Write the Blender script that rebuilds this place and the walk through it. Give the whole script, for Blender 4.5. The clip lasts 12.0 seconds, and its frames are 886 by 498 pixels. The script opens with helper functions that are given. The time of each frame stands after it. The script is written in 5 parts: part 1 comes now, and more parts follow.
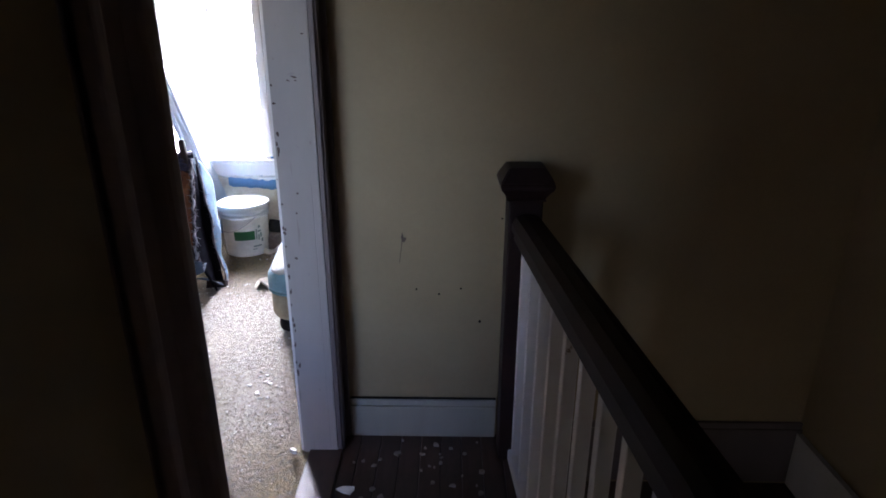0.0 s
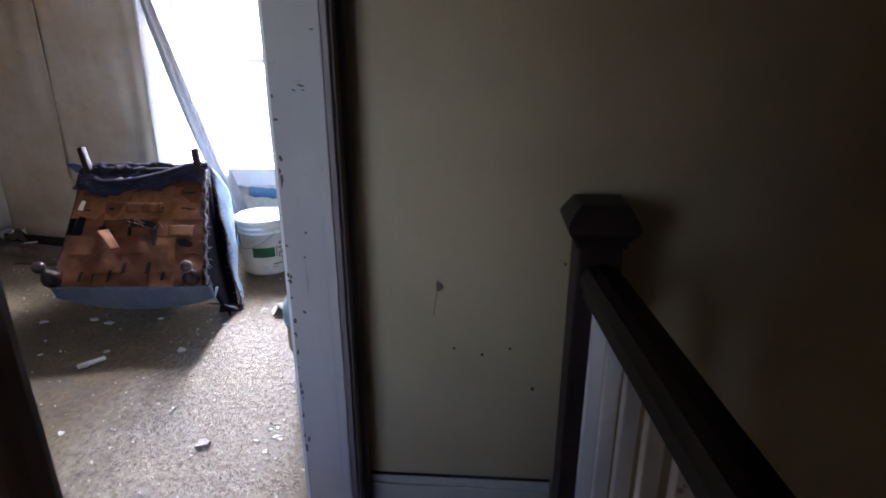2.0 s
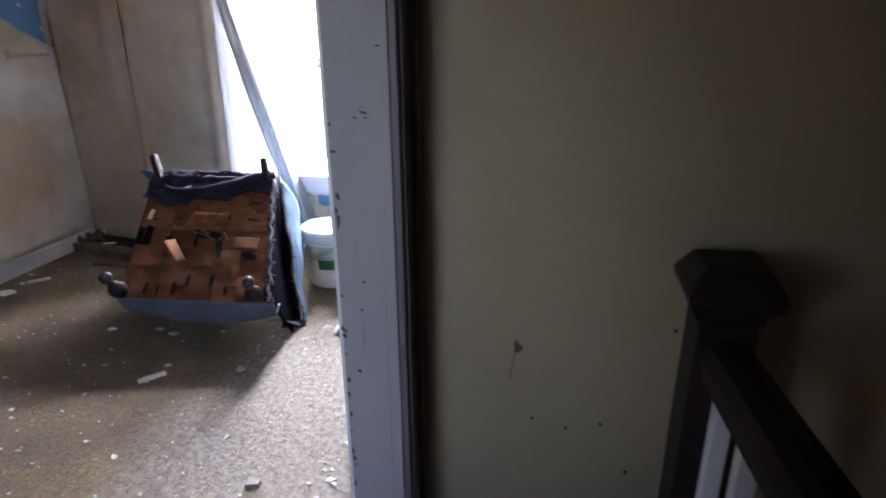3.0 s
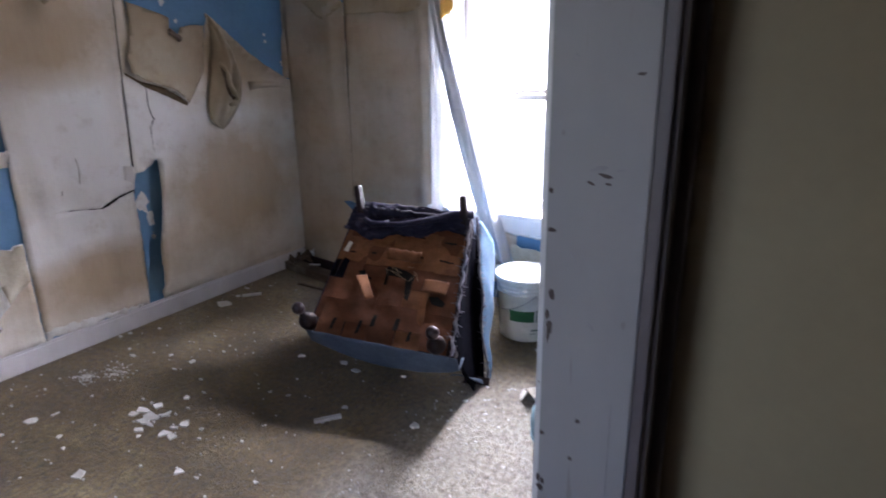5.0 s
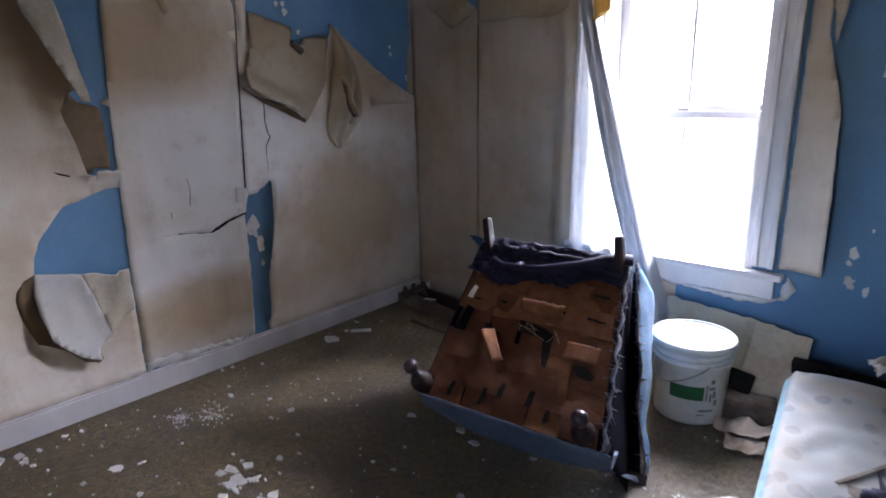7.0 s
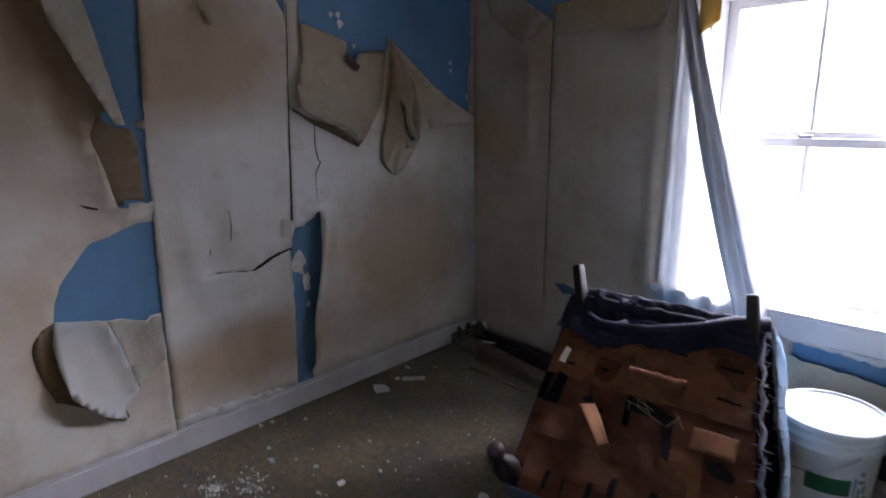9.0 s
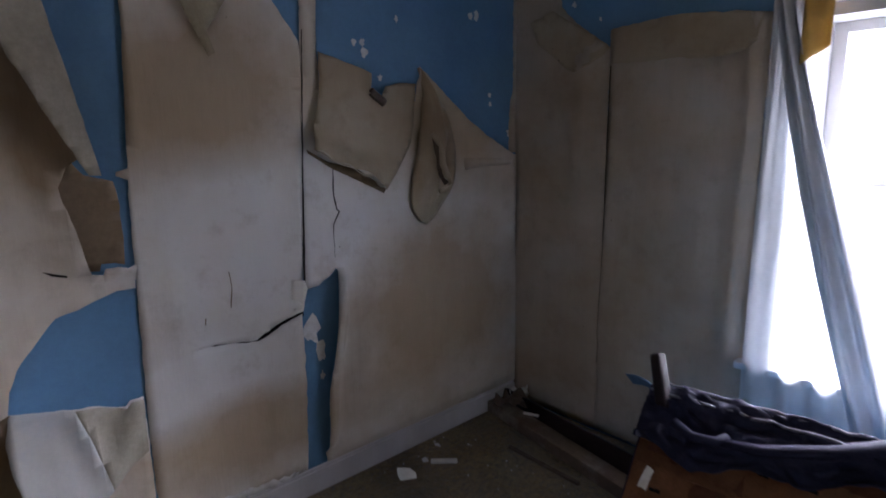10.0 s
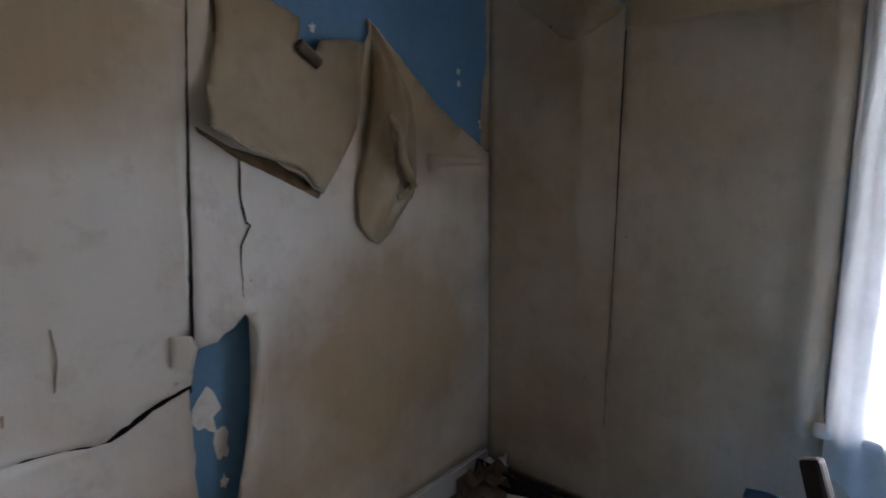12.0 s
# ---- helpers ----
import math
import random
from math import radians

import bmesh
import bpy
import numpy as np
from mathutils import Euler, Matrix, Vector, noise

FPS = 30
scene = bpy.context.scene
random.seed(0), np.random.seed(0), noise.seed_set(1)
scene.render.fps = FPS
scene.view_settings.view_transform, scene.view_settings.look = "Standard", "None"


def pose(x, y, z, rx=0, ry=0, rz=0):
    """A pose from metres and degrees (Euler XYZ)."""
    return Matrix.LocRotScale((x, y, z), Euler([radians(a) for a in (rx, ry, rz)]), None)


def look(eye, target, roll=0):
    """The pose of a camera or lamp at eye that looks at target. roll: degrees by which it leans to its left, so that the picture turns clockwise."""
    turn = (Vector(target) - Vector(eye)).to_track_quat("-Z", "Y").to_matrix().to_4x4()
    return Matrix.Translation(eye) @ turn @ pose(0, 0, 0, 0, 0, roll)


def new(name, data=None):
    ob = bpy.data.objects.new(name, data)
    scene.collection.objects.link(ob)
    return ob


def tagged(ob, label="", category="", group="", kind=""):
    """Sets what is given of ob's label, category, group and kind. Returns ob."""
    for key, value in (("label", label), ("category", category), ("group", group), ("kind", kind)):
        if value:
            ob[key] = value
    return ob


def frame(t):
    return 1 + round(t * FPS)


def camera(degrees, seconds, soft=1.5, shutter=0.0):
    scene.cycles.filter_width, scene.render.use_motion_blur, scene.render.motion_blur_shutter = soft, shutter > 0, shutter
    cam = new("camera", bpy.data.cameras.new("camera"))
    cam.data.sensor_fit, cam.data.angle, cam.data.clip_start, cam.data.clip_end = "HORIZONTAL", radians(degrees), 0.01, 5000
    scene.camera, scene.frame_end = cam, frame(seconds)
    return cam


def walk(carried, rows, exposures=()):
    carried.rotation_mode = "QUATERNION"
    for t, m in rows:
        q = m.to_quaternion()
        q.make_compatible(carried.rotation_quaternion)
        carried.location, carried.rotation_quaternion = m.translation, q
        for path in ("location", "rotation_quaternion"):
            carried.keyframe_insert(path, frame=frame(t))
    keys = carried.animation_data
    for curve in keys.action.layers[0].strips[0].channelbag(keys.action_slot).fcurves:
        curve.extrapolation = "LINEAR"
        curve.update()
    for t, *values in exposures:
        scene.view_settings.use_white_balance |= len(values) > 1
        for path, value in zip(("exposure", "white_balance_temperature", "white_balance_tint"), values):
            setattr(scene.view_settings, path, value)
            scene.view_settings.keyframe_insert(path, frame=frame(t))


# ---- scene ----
cam = camera(74.9, 12.0, soft=1.7, shutter=0.5)
PATH = [
    (0, (1.129, 0.676, 1.377), (1.106, 2.557, 0.696), 0.2),
    (0.5, (1.121, 0.784, 1.363), (1.095, 2.664, 0.681), 0.2),
    (1, (1.124, 0.885, 1.356), (1.082, 2.768, 0.682), 0.4),
    (1.5, (1.12, 0.992, 1.374), (1.045, 2.872, 0.694), 0.3),
    (2, (1.086, 1.088, 1.375), (0.953, 2.961, 0.687), -0.1),
    (2.5, (1.069, 1.225, 1.377), (0.851, 3.089, 0.687), -0.0),
    (3, (1.038, 1.34, 1.408), (0.669, 3.179, 0.713), -0.4),
    (5, (0.871, 1.686, 1.4), (-0.119, 3.32, 0.805), -1.1),
    (5.5, (0.812, 1.796, 1.398), (-0.341, 3.33, 0.834), -1.3),
    (6, (0.744, 1.839, 1.393), (-0.494, 3.316, 0.862), -1.3),
    (6.5, (0.615, 1.946, 1.36), (-0.664, 3.392, 0.838), -1.4),
    (8.5, (0.196, 2.162, 1.39), (-1.161, 3.538, 0.874), -1.3),
    (9, (0.074, 2.195, 1.394), (-1.304, 3.566, 0.923), -1.1),
    (9.5, (-0.115, 2.37, 1.429), (-1.55, 3.692, 0.99), -1.3),
    (10, (-0.267, 2.478, 1.462), (-1.723, 3.792, 1.07), -1.1),
    (10.5, (-0.439, 2.594, 1.424), (-1.924, 3.886, 1.071), -1.4),
    (11, (-0.637, 2.685, 1.395), (-2.09, 4.017, 1.061), -1.1),
    (11.5, (-0.791, 2.828, 1.362), (-2.197, 4.217, 1.054), -0.9),
    (12, (-0.917, 2.885, 1.341), (-2.176, 4.406, 1.02), -0.4),
]
walk(cam, [(t, look(eye, target, roll)) for t, eye, target, roll in PATH], exposures=[(0, 4.15, 5950, 24), (3, 3.93, 5950, 24), (5, 3.7, 5900, 24), (6.5, 3.45, 5800, 23), (9, 2.82, 5800, 23), (11, 2.84, 5600, 22), (12, 3.1, 6150, 16)])

# world: overcast daylight
world = bpy.data.worlds.new("sky")
scene.world = world
world.use_nodes = True
wn = world.node_tree.nodes
sky = wn.new("ShaderNodeTexSky")
sky.sky_type = "NISHITA"
sky.sun_disc = False
sky.sun_elevation, sky.sun_rotation = radians(40), radians(20)
wn["Background"].inputs["Strength"].default_value = 0.1
world.node_tree.links.new(sky.outputs[0], wn["Background"].inputs["Color"])

sun = new("sun", bpy.data.lights.new("sun", "SUN"))
sun.data.energy, sun.data.angle, sun.data.color = 0.8, radians(20), (1, 0.97, 0.92)
sun.matrix_world = look((-0.2, 9.0, 6.0), (-0.9, 3.4, 0.0))

# daylight of the pale sky above the trees, seen through the window
daylight = new("sky_daylight", bpy.data.lights.new("sky_daylight", "AREA"))
daylight.data.shape, daylight.data.size, daylight.data.size_y = "RECTANGLE", 9.0, 5.5
daylight.data.energy, daylight.data.color = 1180, (0.94, 0.97, 1.0)
daylight.matrix_world = look((-0.1, 10.2, 5.0), (-0.57, 4.8, 1.2))
# the room's second window, in the near wall behind the camera
daylight_near = new("near_window_daylight", bpy.data.lights.new("near_window_daylight", "AREA"))
daylight_near.data.shape, daylight_near.data.size, daylight_near.data.size_y = "RECTANGLE", 0.78, 1.2
daylight_near.data.energy, daylight_near.data.color = 0.08, (0.95, 0.97, 1.0)
daylight_near.matrix_world = look((-0.10, 0.66, 1.22), (-0.10, 2.4, 1.0))


# ---------------------------------------------------------------- materials
def nodes_of(name, rough=0.7, metal=0.0):
    m = bpy.data.materials.new(name)
    m.use_nodes = True
    t = m.node_tree
    b = t.nodes["Principled BSDF"]
    b.inputs["Roughness"].default_value = rough
    b.inputs["Metallic"].default_value = metal
    return m, t, b


def noise_tex(t, scale, detail=4, rough=0.6, stretch=None, kind="noise"):
    co = t.nodes.new("ShaderNodeTexCoord")
    n = t.nodes.new("ShaderNodeTexNoise" if kind == "noise" else "ShaderNodeTexVoronoi")
    n.inputs["Scale"].default_value = scale
    if kind == "noise":
        n.inputs["Detail"].default_value = detail
        n.inputs["Roughness"].default_value = rough
    if stretch:
        mp = t.nodes.new("ShaderNodeMapping")
        mp.inputs["Scale"].default_value = stretch
        t.links.new(co.outputs["Object"], mp.inputs["Vector"])
        t.links.new(mp.outputs["Vector"], n.inputs["Vector"])
    else:
        t.links.new(co.outputs["Object"], n.inputs["Vector"])
    return n.outputs["Fac"] if kind == "noise" else n.outputs["Distance"]


def ramp(t, fac, stops):
    r = t.nodes.new("ShaderNodeValToRGB")
    e = r.color_ramp.elements
    while len(e) < len(stops):
        e.new(0.5)
    for el, (p, c) in zip(e, stops):
        el.position = p
        el.color = (*c, 1)
    t.links.new(fac, r.inputs["Fac"])
    return r.outputs["Color"]


def grey(a):
    return (a, a, a)


def mix(t, fac, a, b, mode="MIX"):
    x = t.nodes.new("ShaderNodeMix")
    x.data_type, x.blend_type = "RGBA", mode
    if hasattr(fac, "node"):
        t.links.new(fac, x.inputs[0])
    else:
        x.inputs[0].default_value = fac
    for s, v in ((x.inputs[6], a), (x.inputs[7], b)):
        if hasattr(v, "node"):
            t.links.new(v, s)
        else:
            s.default_value = (*v, 1)
    return x.outputs[2]


def bump(t, b, height, strength=0.3, dist=0.005):
    n = t.nodes.new("ShaderNodeBump")
    n.inputs["Strength"].default_value = strength
    n.inputs["Distance"].default_value = dist
    t.links.new(height, n.inputs["Height"])
    t.links.new(n.outputs["Normal"], b.inputs["Normal"])


def stained(name, base, dirt, rough=0.7, big=2.5, fine=40, dirt_from=0.5, dirt_to=0.75, bump_strength=0.25, bump_dist=0.003, grain=0.12, stretch=None, metal=0.0, fine_stretch=None):
    """A base colour with large stains, a fine grain and relief."""
    m, t, b = nodes_of(name, rough, metal)
    stains = ramp(t, noise_tex(t, big, 6, 0.65, stretch), [(dirt_from, (0, 0, 0)), (dirt_to, (1, 1, 1))])
    c = mix(t, stains, base, dirt)
    fine_noise = noise_tex(t, fine, 5, 0.7, fine_stretch)
    c = mix(t, grain, c, ramp(t, fine_noise, [(0.3, (0.0, 0.0, 0.0)), (0.7, (1, 1, 1))]), "OVERLAY")
    t.links.new(c, b.inputs["Base Color"])
    bump(t, b, fine_noise, bump_strength, bump_dist)
    return m


def blotch(t, at, size):
    """A soft ragged patch round a place, 1 in its middle."""
    co = t.nodes.new("ShaderNodeTexCoord")
    mp = t.nodes.new("ShaderNodeMapping")
    mp.inputs["Scale"].default_value = tuple(1 / v for v in size)
    mp.inputs["Location"].default_value = tuple(-a / v for a, v in zip(at, size))
    t.links.new(co.outputs["Object"], mp.inputs["Vector"])
    g = t.nodes.new("ShaderNodeTexGradient")
    g.gradient_type = "SPHERICAL"
    t.links.new(mp.outputs["Vector"], g.inputs["Vector"])
    n = mix(t, 0.5, g.outputs["Color"], ramp(t, noise_tex(t, 4.5, 5, 0.6), [(0.25, grey(0)), (0.75, grey(1))]), "OVERLAY")
    return ramp(t, n, [(0.02, grey(0)), (0.5, grey(0.85))])


def painted_worn(name, base, under, rough=0.5, amount=0.66, scratched=0.0):
    """Old paint with chips down to what lies beneath, and dull smears."""
    m, t, b = nodes_of(name, rough)
    chips = noise_tex(t, 14, 8, 0.75)
    edge = ramp(t, chips, [(amount, (0, 0, 0)), (amount + 0.015, (1, 1, 1))])
    smear = ramp(t, noise_tex(t, 3, 5, 0.6, (1, 1, 0.3)), [(0.35, base), (0.75, tuple(v * 0.72 for v in base))])
    c = mix(t, edge, smear, under)
    if scratched:
        lines = ramp(t, noise_tex(t, 55, 3, 0.5, (1, 1, 0.07)), [(0.69, (0, 0, 0)), (0.72, grey(scratched))])
        spots = ramp(t, noise_tex(t, 32, 2, 0.5, (1, 1, 0.7)), [(0.72, (0, 0, 0)), (0.74, grey(scratched))])
        c = mix(t, spots, mix(t, lines, c, under), under)
    t.links.new(c, b.inputs["Base Color"])
    h = mix(t, 0.25, ramp(t, chips, [(amount, (1, 1, 1)), (amount + 0.02, (0, 0, 0))]), noise_tex(t, 60, 3))
    bump(t, b, h, 0.3, 0.002)
    return m


def wallpaper_material(name, base, brown, pale, patches=()):
    m, t, b = nodes_of(name, 0.52)
    wide = noise_tex(t, 0.95, 5, 0.58, (1, 1, 1.6))
    c = ramp(t, wide, [(0.34, pale), (0.5, base), (0.70, brown)])
    damp = ramp(t, noise_tex(t, 2.2, 7, 0.62, (1, 1, 0.7)), [(0.5, (0, 0, 0)), (0.75, grey(0.6))])
    c = mix(t, damp, c, brown)
    for at, size, tone in patches:
        c = mix(t, blotch(t, at, size), c, tone)
    spots = ramp(t, noise_tex(t, 9, 7, 0.7), [(0.52, (0, 0, 0)), (0.72, grey(0.35))])
    c = mix(t, spots, c, tuple(v * 0.8 for v in brown))
    streak = noise_tex(t, 16, 4, 0.6, (1, 1, 0.06))
    c = mix(t, 0.045, c, ramp(t, streak, [(0.3, grey(0.15)), (0.7, grey(0.9))]), "OVERLAY")
    weave = noise_tex(t, 130, 3, 0.6, (1, 1, 0.12))
    c = mix(t, 0.03, c, ramp(t, weave, [(0.3, grey(0.1)), (0.7, grey(0.9))]), "OVERLAY")
    fly = ramp(t, noise_tex(t, 26, 2, 0.5), [(0.785, (0, 0, 0)), (0.8, grey(0.8))])
    c = mix(t, fly, c, (0.05, 0.035, 0.02))
    t.links.new(c, b.inputs["Base Color"])
    h = mix(t, 0.75, mix(t, 0.4, streak, weave), noise_tex(t, 7, 5, 0.55))
    bump(t, b, h, 0.32, 0.016)
    return m


BLUE = stained("blue_plaster", (0.122, 0.260, 0.435), (0.092, 0.205, 0.355), 0.6, 2.0, 60, 0.4, 0.7, 0.2, 0.002, 0.06)
# the darkest brown paints the folded edge's shadow onto the paper beside it
PALE_SHEEN, DAMP, FOLD_SHADE = (0.79, 0.775, 0.76), (0.425, 0.32, 0.20), (0.27, 0.185, 0.10)
# the pale patches paint the window's sheen into the wallpaper colour
PAPER = wallpaper_material("wallpaper", (0.63, 0.558, 0.462), (0.455, 0.357, 0.245), (0.73, 0.705, 0.66),
                           (((-2.25, 3.30, 1.08), (0.5, 0.55, 0.42), PALE_SHEEN), ((-2.25, 3.10, 0.62), (0.5, 0.5, 0.25), PALE_SHEEN), ((-2.25, 3.72, 1.12), (0.5, 0.2, 0.3), PALE_SHEEN),
                            ((-2.25, 4.35, 1.50), (0.5, 0.45, 0.25), DAMP), ((-2.25, 4.25, 0.70), (0.5, 0.62, 0.5), DAMP), ((-2.25, 3.22, 1.62), (0.5, 0.45, 0.32), DAMP), ((-2.25, 3.3, 0.36), (0.5, 0.5, 0.22), DAMP), ((-2.2, 2.86, 1.24), (0.5, 0.09, 0.22), FOLD_SHADE), ((-2.2, 2.76, 1.45), (0.5, 0.12, 0.24), FOLD_SHADE), ((-2.2, 2.65, 1.68), (0.5, 0.14, 0.28), FOLD_SHADE), ((-2.2, 2.55, 1.95), (0.5, 0.15, 0.28), FOLD_SHADE)))
PAPER_KHAKI = wallpaper_material("wallpaper_khaki", (0.38, 0.30, 0.195), (0.26, 0.185, 0.105), (0.43, 0.37, 0.27))
# darker copy of the wallpaper, with the window wall's shade in its colour
PAPER_DIM = wallpaper_material("wallpaper_dim", (0.42, 0.34, 0.25), (0.30, 0.215, 0.13), (0.48, 0.42, 0.345))
PAPER_BACK = stained("wallpaper_back", (0.38, 0.32, 0.21), (0.24, 0.17, 0.095), 0.8, 4, 60, 0.4, 0.7, 0.3, 0.003, 0.12)
# brown of bared paper, also shade painted in hollows and under edges
STAIN_SHADE = stained("brown_paper_and_shade", (0.215, 0.150, 0.085), (0.150, 0.104, 0.060), 0.8, 6, 60)
PAPER_FOLD = stained("wallpaper_fold_back", (0.47, 0.43, 0.35), (0.36, 0.315, 0.23), 0.8, 4, 60, 0.4, 0.7, 0.3, 0.003, 0.10)
PAPER_PALE = stained("wallpaper_back_pale", (0.50, 0.478, 0.435), (0.38, 0.43, 0.47), 0.75, 3.5, 60, 0.45, 0.7, 0.12, 0.002, 0.04)
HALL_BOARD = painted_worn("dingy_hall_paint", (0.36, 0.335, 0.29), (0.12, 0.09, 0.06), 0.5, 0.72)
# cream lowered below its own tone; the hall's dimness is in the colour
CREAM_DIM = stained("dimmed_cream_plaster", (0.272, 0.212, 0.125), (0.21, 0.156, 0.09), 0.6, 1.2, 50, 0.4, 0.8, 0.08, 0.001, 0.03)
CEILING = stained("ceiling_plaster", (0.62, 0.58, 0.52), (0.4, 0.33, 0.24), 0.8, 1.5, 50)
WHITE = painted_worn("white_paint", (0.61, 0.59, 0.595), (0.20, 0.15, 0.11), 0.45, 0.67)
# chipped white paint, darkened so its colour carries the shade on the lining
JAMB_SHADED = painted_worn("chipped_shaded_lining", (0.285, 0.262, 0.268), (0.13, 0.095, 0.088), 0.55, 0.69, 0.35)
WHITE_CLEAN = painted_worn("white_window_paint", (0.72, 0.70, 0.69), (0.4, 0.36, 0.3), 0.4, 0.74)
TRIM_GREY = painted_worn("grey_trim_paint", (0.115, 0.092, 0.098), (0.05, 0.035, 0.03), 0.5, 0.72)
DARKWOOD = stained("dark_stained_wood", (0.022, 0.0105, 0.0105), (0.012, 0.006, 0.006), 0.5, 4, 60, 0.4, 0.7, 0.25, 0.002, 0.2, None, 0.0, (1, 0.1, 1))
FLOORWOOD = stained("dark_floorboards", (0.060, 0.032, 0.022), (0.025, 0.014, 0.010), 0.45, 5, 50, 0.4, 0.7, 0.3, 0.003, 0.25, None, 0.0, (1, 0.08, 1))
OLDBOARD = stained("dusty_old_board", (0.11, 0.075, 0.05), (0.25, 0.22, 0.19), 0.75, 6, 40, 0.5, 0.75, 0.4, 0.004, 0.25)
FLAKE = stained("plaster_flake", (0.70, 0.69, 0.66), (0.52, 0.48, 0.42), 0.8, 20, 90)
PAPERSCRAP = stained("torn_paper_scrap", (0.66, 0.62, 0.54), (0.42, 0.34, 0.24), 0.8, 12, 80)
DUSTY = stained("dusty_paint_flake", (0.30, 0.26, 0.23), (0.16, 0.13, 0.11), 0.85, 20, 80)
OLD_PLASTER = stained("grey_plaster", (0.26, 0.24, 0.225), (0.17, 0.15, 0.135), 0.85, 30, 90)
CARD = stained("yellowed_card", (0.60, 0.53, 0.40), (0.40, 0.32, 0.20), 0.75, 5, 60)
BLACK = stained("black_wood_and_shade", (0.014, 0.012, 0.011), (0.03, 0.025, 0.022), 0.9, 10, 60)
BLACK.node_tree.nodes["Principled BSDF"].inputs["Specular IOR Level"].default_value = 0.1


def carpet_material():
    m, t, b = nodes_of("tan_carpet", 0.95)
    dirt = ramp(t, noise_tex(t, 1.5, 6, 0.68), [(0.36, (0.098, 0.061, 0.014)), (0.52, (0.180, 0.122, 0.036)), (0.68, (0.275, 0.210, 0.085))])
    tuft = noise_tex(t, 150, 3, 0.8)
    clump = noise_tex(t, 44, 5, 0.75, (1, 0.75, 1))
    c = mix(t, 0.5, dirt, ramp(t, tuft, [(0.3, grey(0.05)), (0.7, grey(0.95))]), "OVERLAY")
    c = mix(t, 0.7, c, ramp(t, clump, [(0.3, grey(0.08)), (0.7, grey(0.92))]), "OVERLAY")
    pits = ramp(t, noise_tex(t, 62, 2, 0.5, (1, 0.55, 1)), [(0.34, grey(0.75)), (0.45, (0, 0, 0))])
    c = mix(t, pits, c, (0.075, 0.056, 0.040))
    dust = ramp(t, noise_tex(t, 70, 3, 0.6), [(0.70, (0, 0, 0)), (0.78, grey(0.4))])
    c = mix(t, dust, c, (0.58, 0.55, 0.50))
    # window-lit carpet near the doorway painted paler, together with plaster dust
    dusty = mix(t, 0.62, grey(0), mix(t, blotch(t, (0.08, 2.95, 0), (0.60, 1.3, 1)), grey(0), ramp(t, clump, [(0.28, grey(0.0)), (0.58, grey(1))])))
    c = mix(t, dusty, c, (0.60, 0.57, 0.515))
    c = mix(t, ramp(t, noise_tex(t, 52, 3, 0.6, (1, 0.5, 1)), [(0.34, grey(0.55)), (0.45, (0, 0, 0))]), c, (0.15, 0.115, 0.085))
    t.links.new(c, b.inputs["Base Color"])
    b.inputs["Sheen Weight"].default_value = 0.25
    bump(t, b, mix(t, 0.65, tuft, clump), 1.0, 0.045)
    return m


CARPET = carpet_material()


def cloth(name, base, dark, scale=160, rough=0.9, sheen=0.2, big=5):
    m, t, b = nodes_of(name, rough)
    c = ramp(t, noise_tex(t, big, 6, 0.65), [(0.3, dark), (0.65, base)])
    thread = noise_tex(t, scale, 3, 0.7)
    c = mix(t, 0.25, c, ramp(t, thread, [(0.3, grey(0.1)), (0.7, grey(0.9))]), "OVERLAY")
    t.links.new(c, b.inputs["Base Color"])
    b.inputs["Sheen Weight"].default_value = sheen
    b.inputs["Specular IOR Level"].default_value = 0.12
    bump(t, b, thread, 0.5, 0.003)
    return m


FABRIC_LIGHT = cloth("faded_blue_upholstery", (0.090, 0.115, 0.152), (0.048, 0.062, 0.088), 160, 0.9, 0.05)
FABRIC_BLUE = cloth("bright_blue_upholstery", (0.065, 0.135, 0.225), (0.028, 0.065, 0.12), 160, 0.9, 0.05)
FABRIC_DARK = cloth("dark_blue_dust_cloth", (0.027, 0.025, 0.046), (0.011, 0.010, 0.020), 120, 0.6, 0.0)
FRAY = cloth("frayed_grey_thread", (0.26, 0.25, 0.28), (0.07, 0.07, 0.09), 200, 0.9, 0.0, 30)
WEBBING = cloth("brown_jute_webbing", (0.124, 0.046, 0.021), (0.066, 0.025, 0.012), 220, 0.8, 0.03, 9)
WEB_PALE_LIT = cloth("pale_lit_jute_webbing", (0.205, 0.085, 0.035), (0.090, 0.034, 0.014), 220, 0.7, 0.03, 9)
# near-black without specular: the shade inside the open cover put into colour
GAP_SHADE = cloth("black_gap_shade", (0.010, 0.010, 0.014), (0.005, 0.005, 0.007), 120, 1.0, 0.0)
GAP_SHADE.node_tree.nodes["Principled BSDF"].inputs["Specular IOR Level"].default_value = 0.0
DARKWOOD.node_tree.nodes["Principled BSDF"].inputs["Specular IOR Level"].default_value = 0.25
TEAL = cloth("teal_ticking", (0.20, 0.33, 0.37), (0.10, 0.19, 0.23), 200)
TICK_SIDE = cloth("beige_ticking", (0.36, 0.30, 0.20), (0.20, 0.15, 0.09), 200)


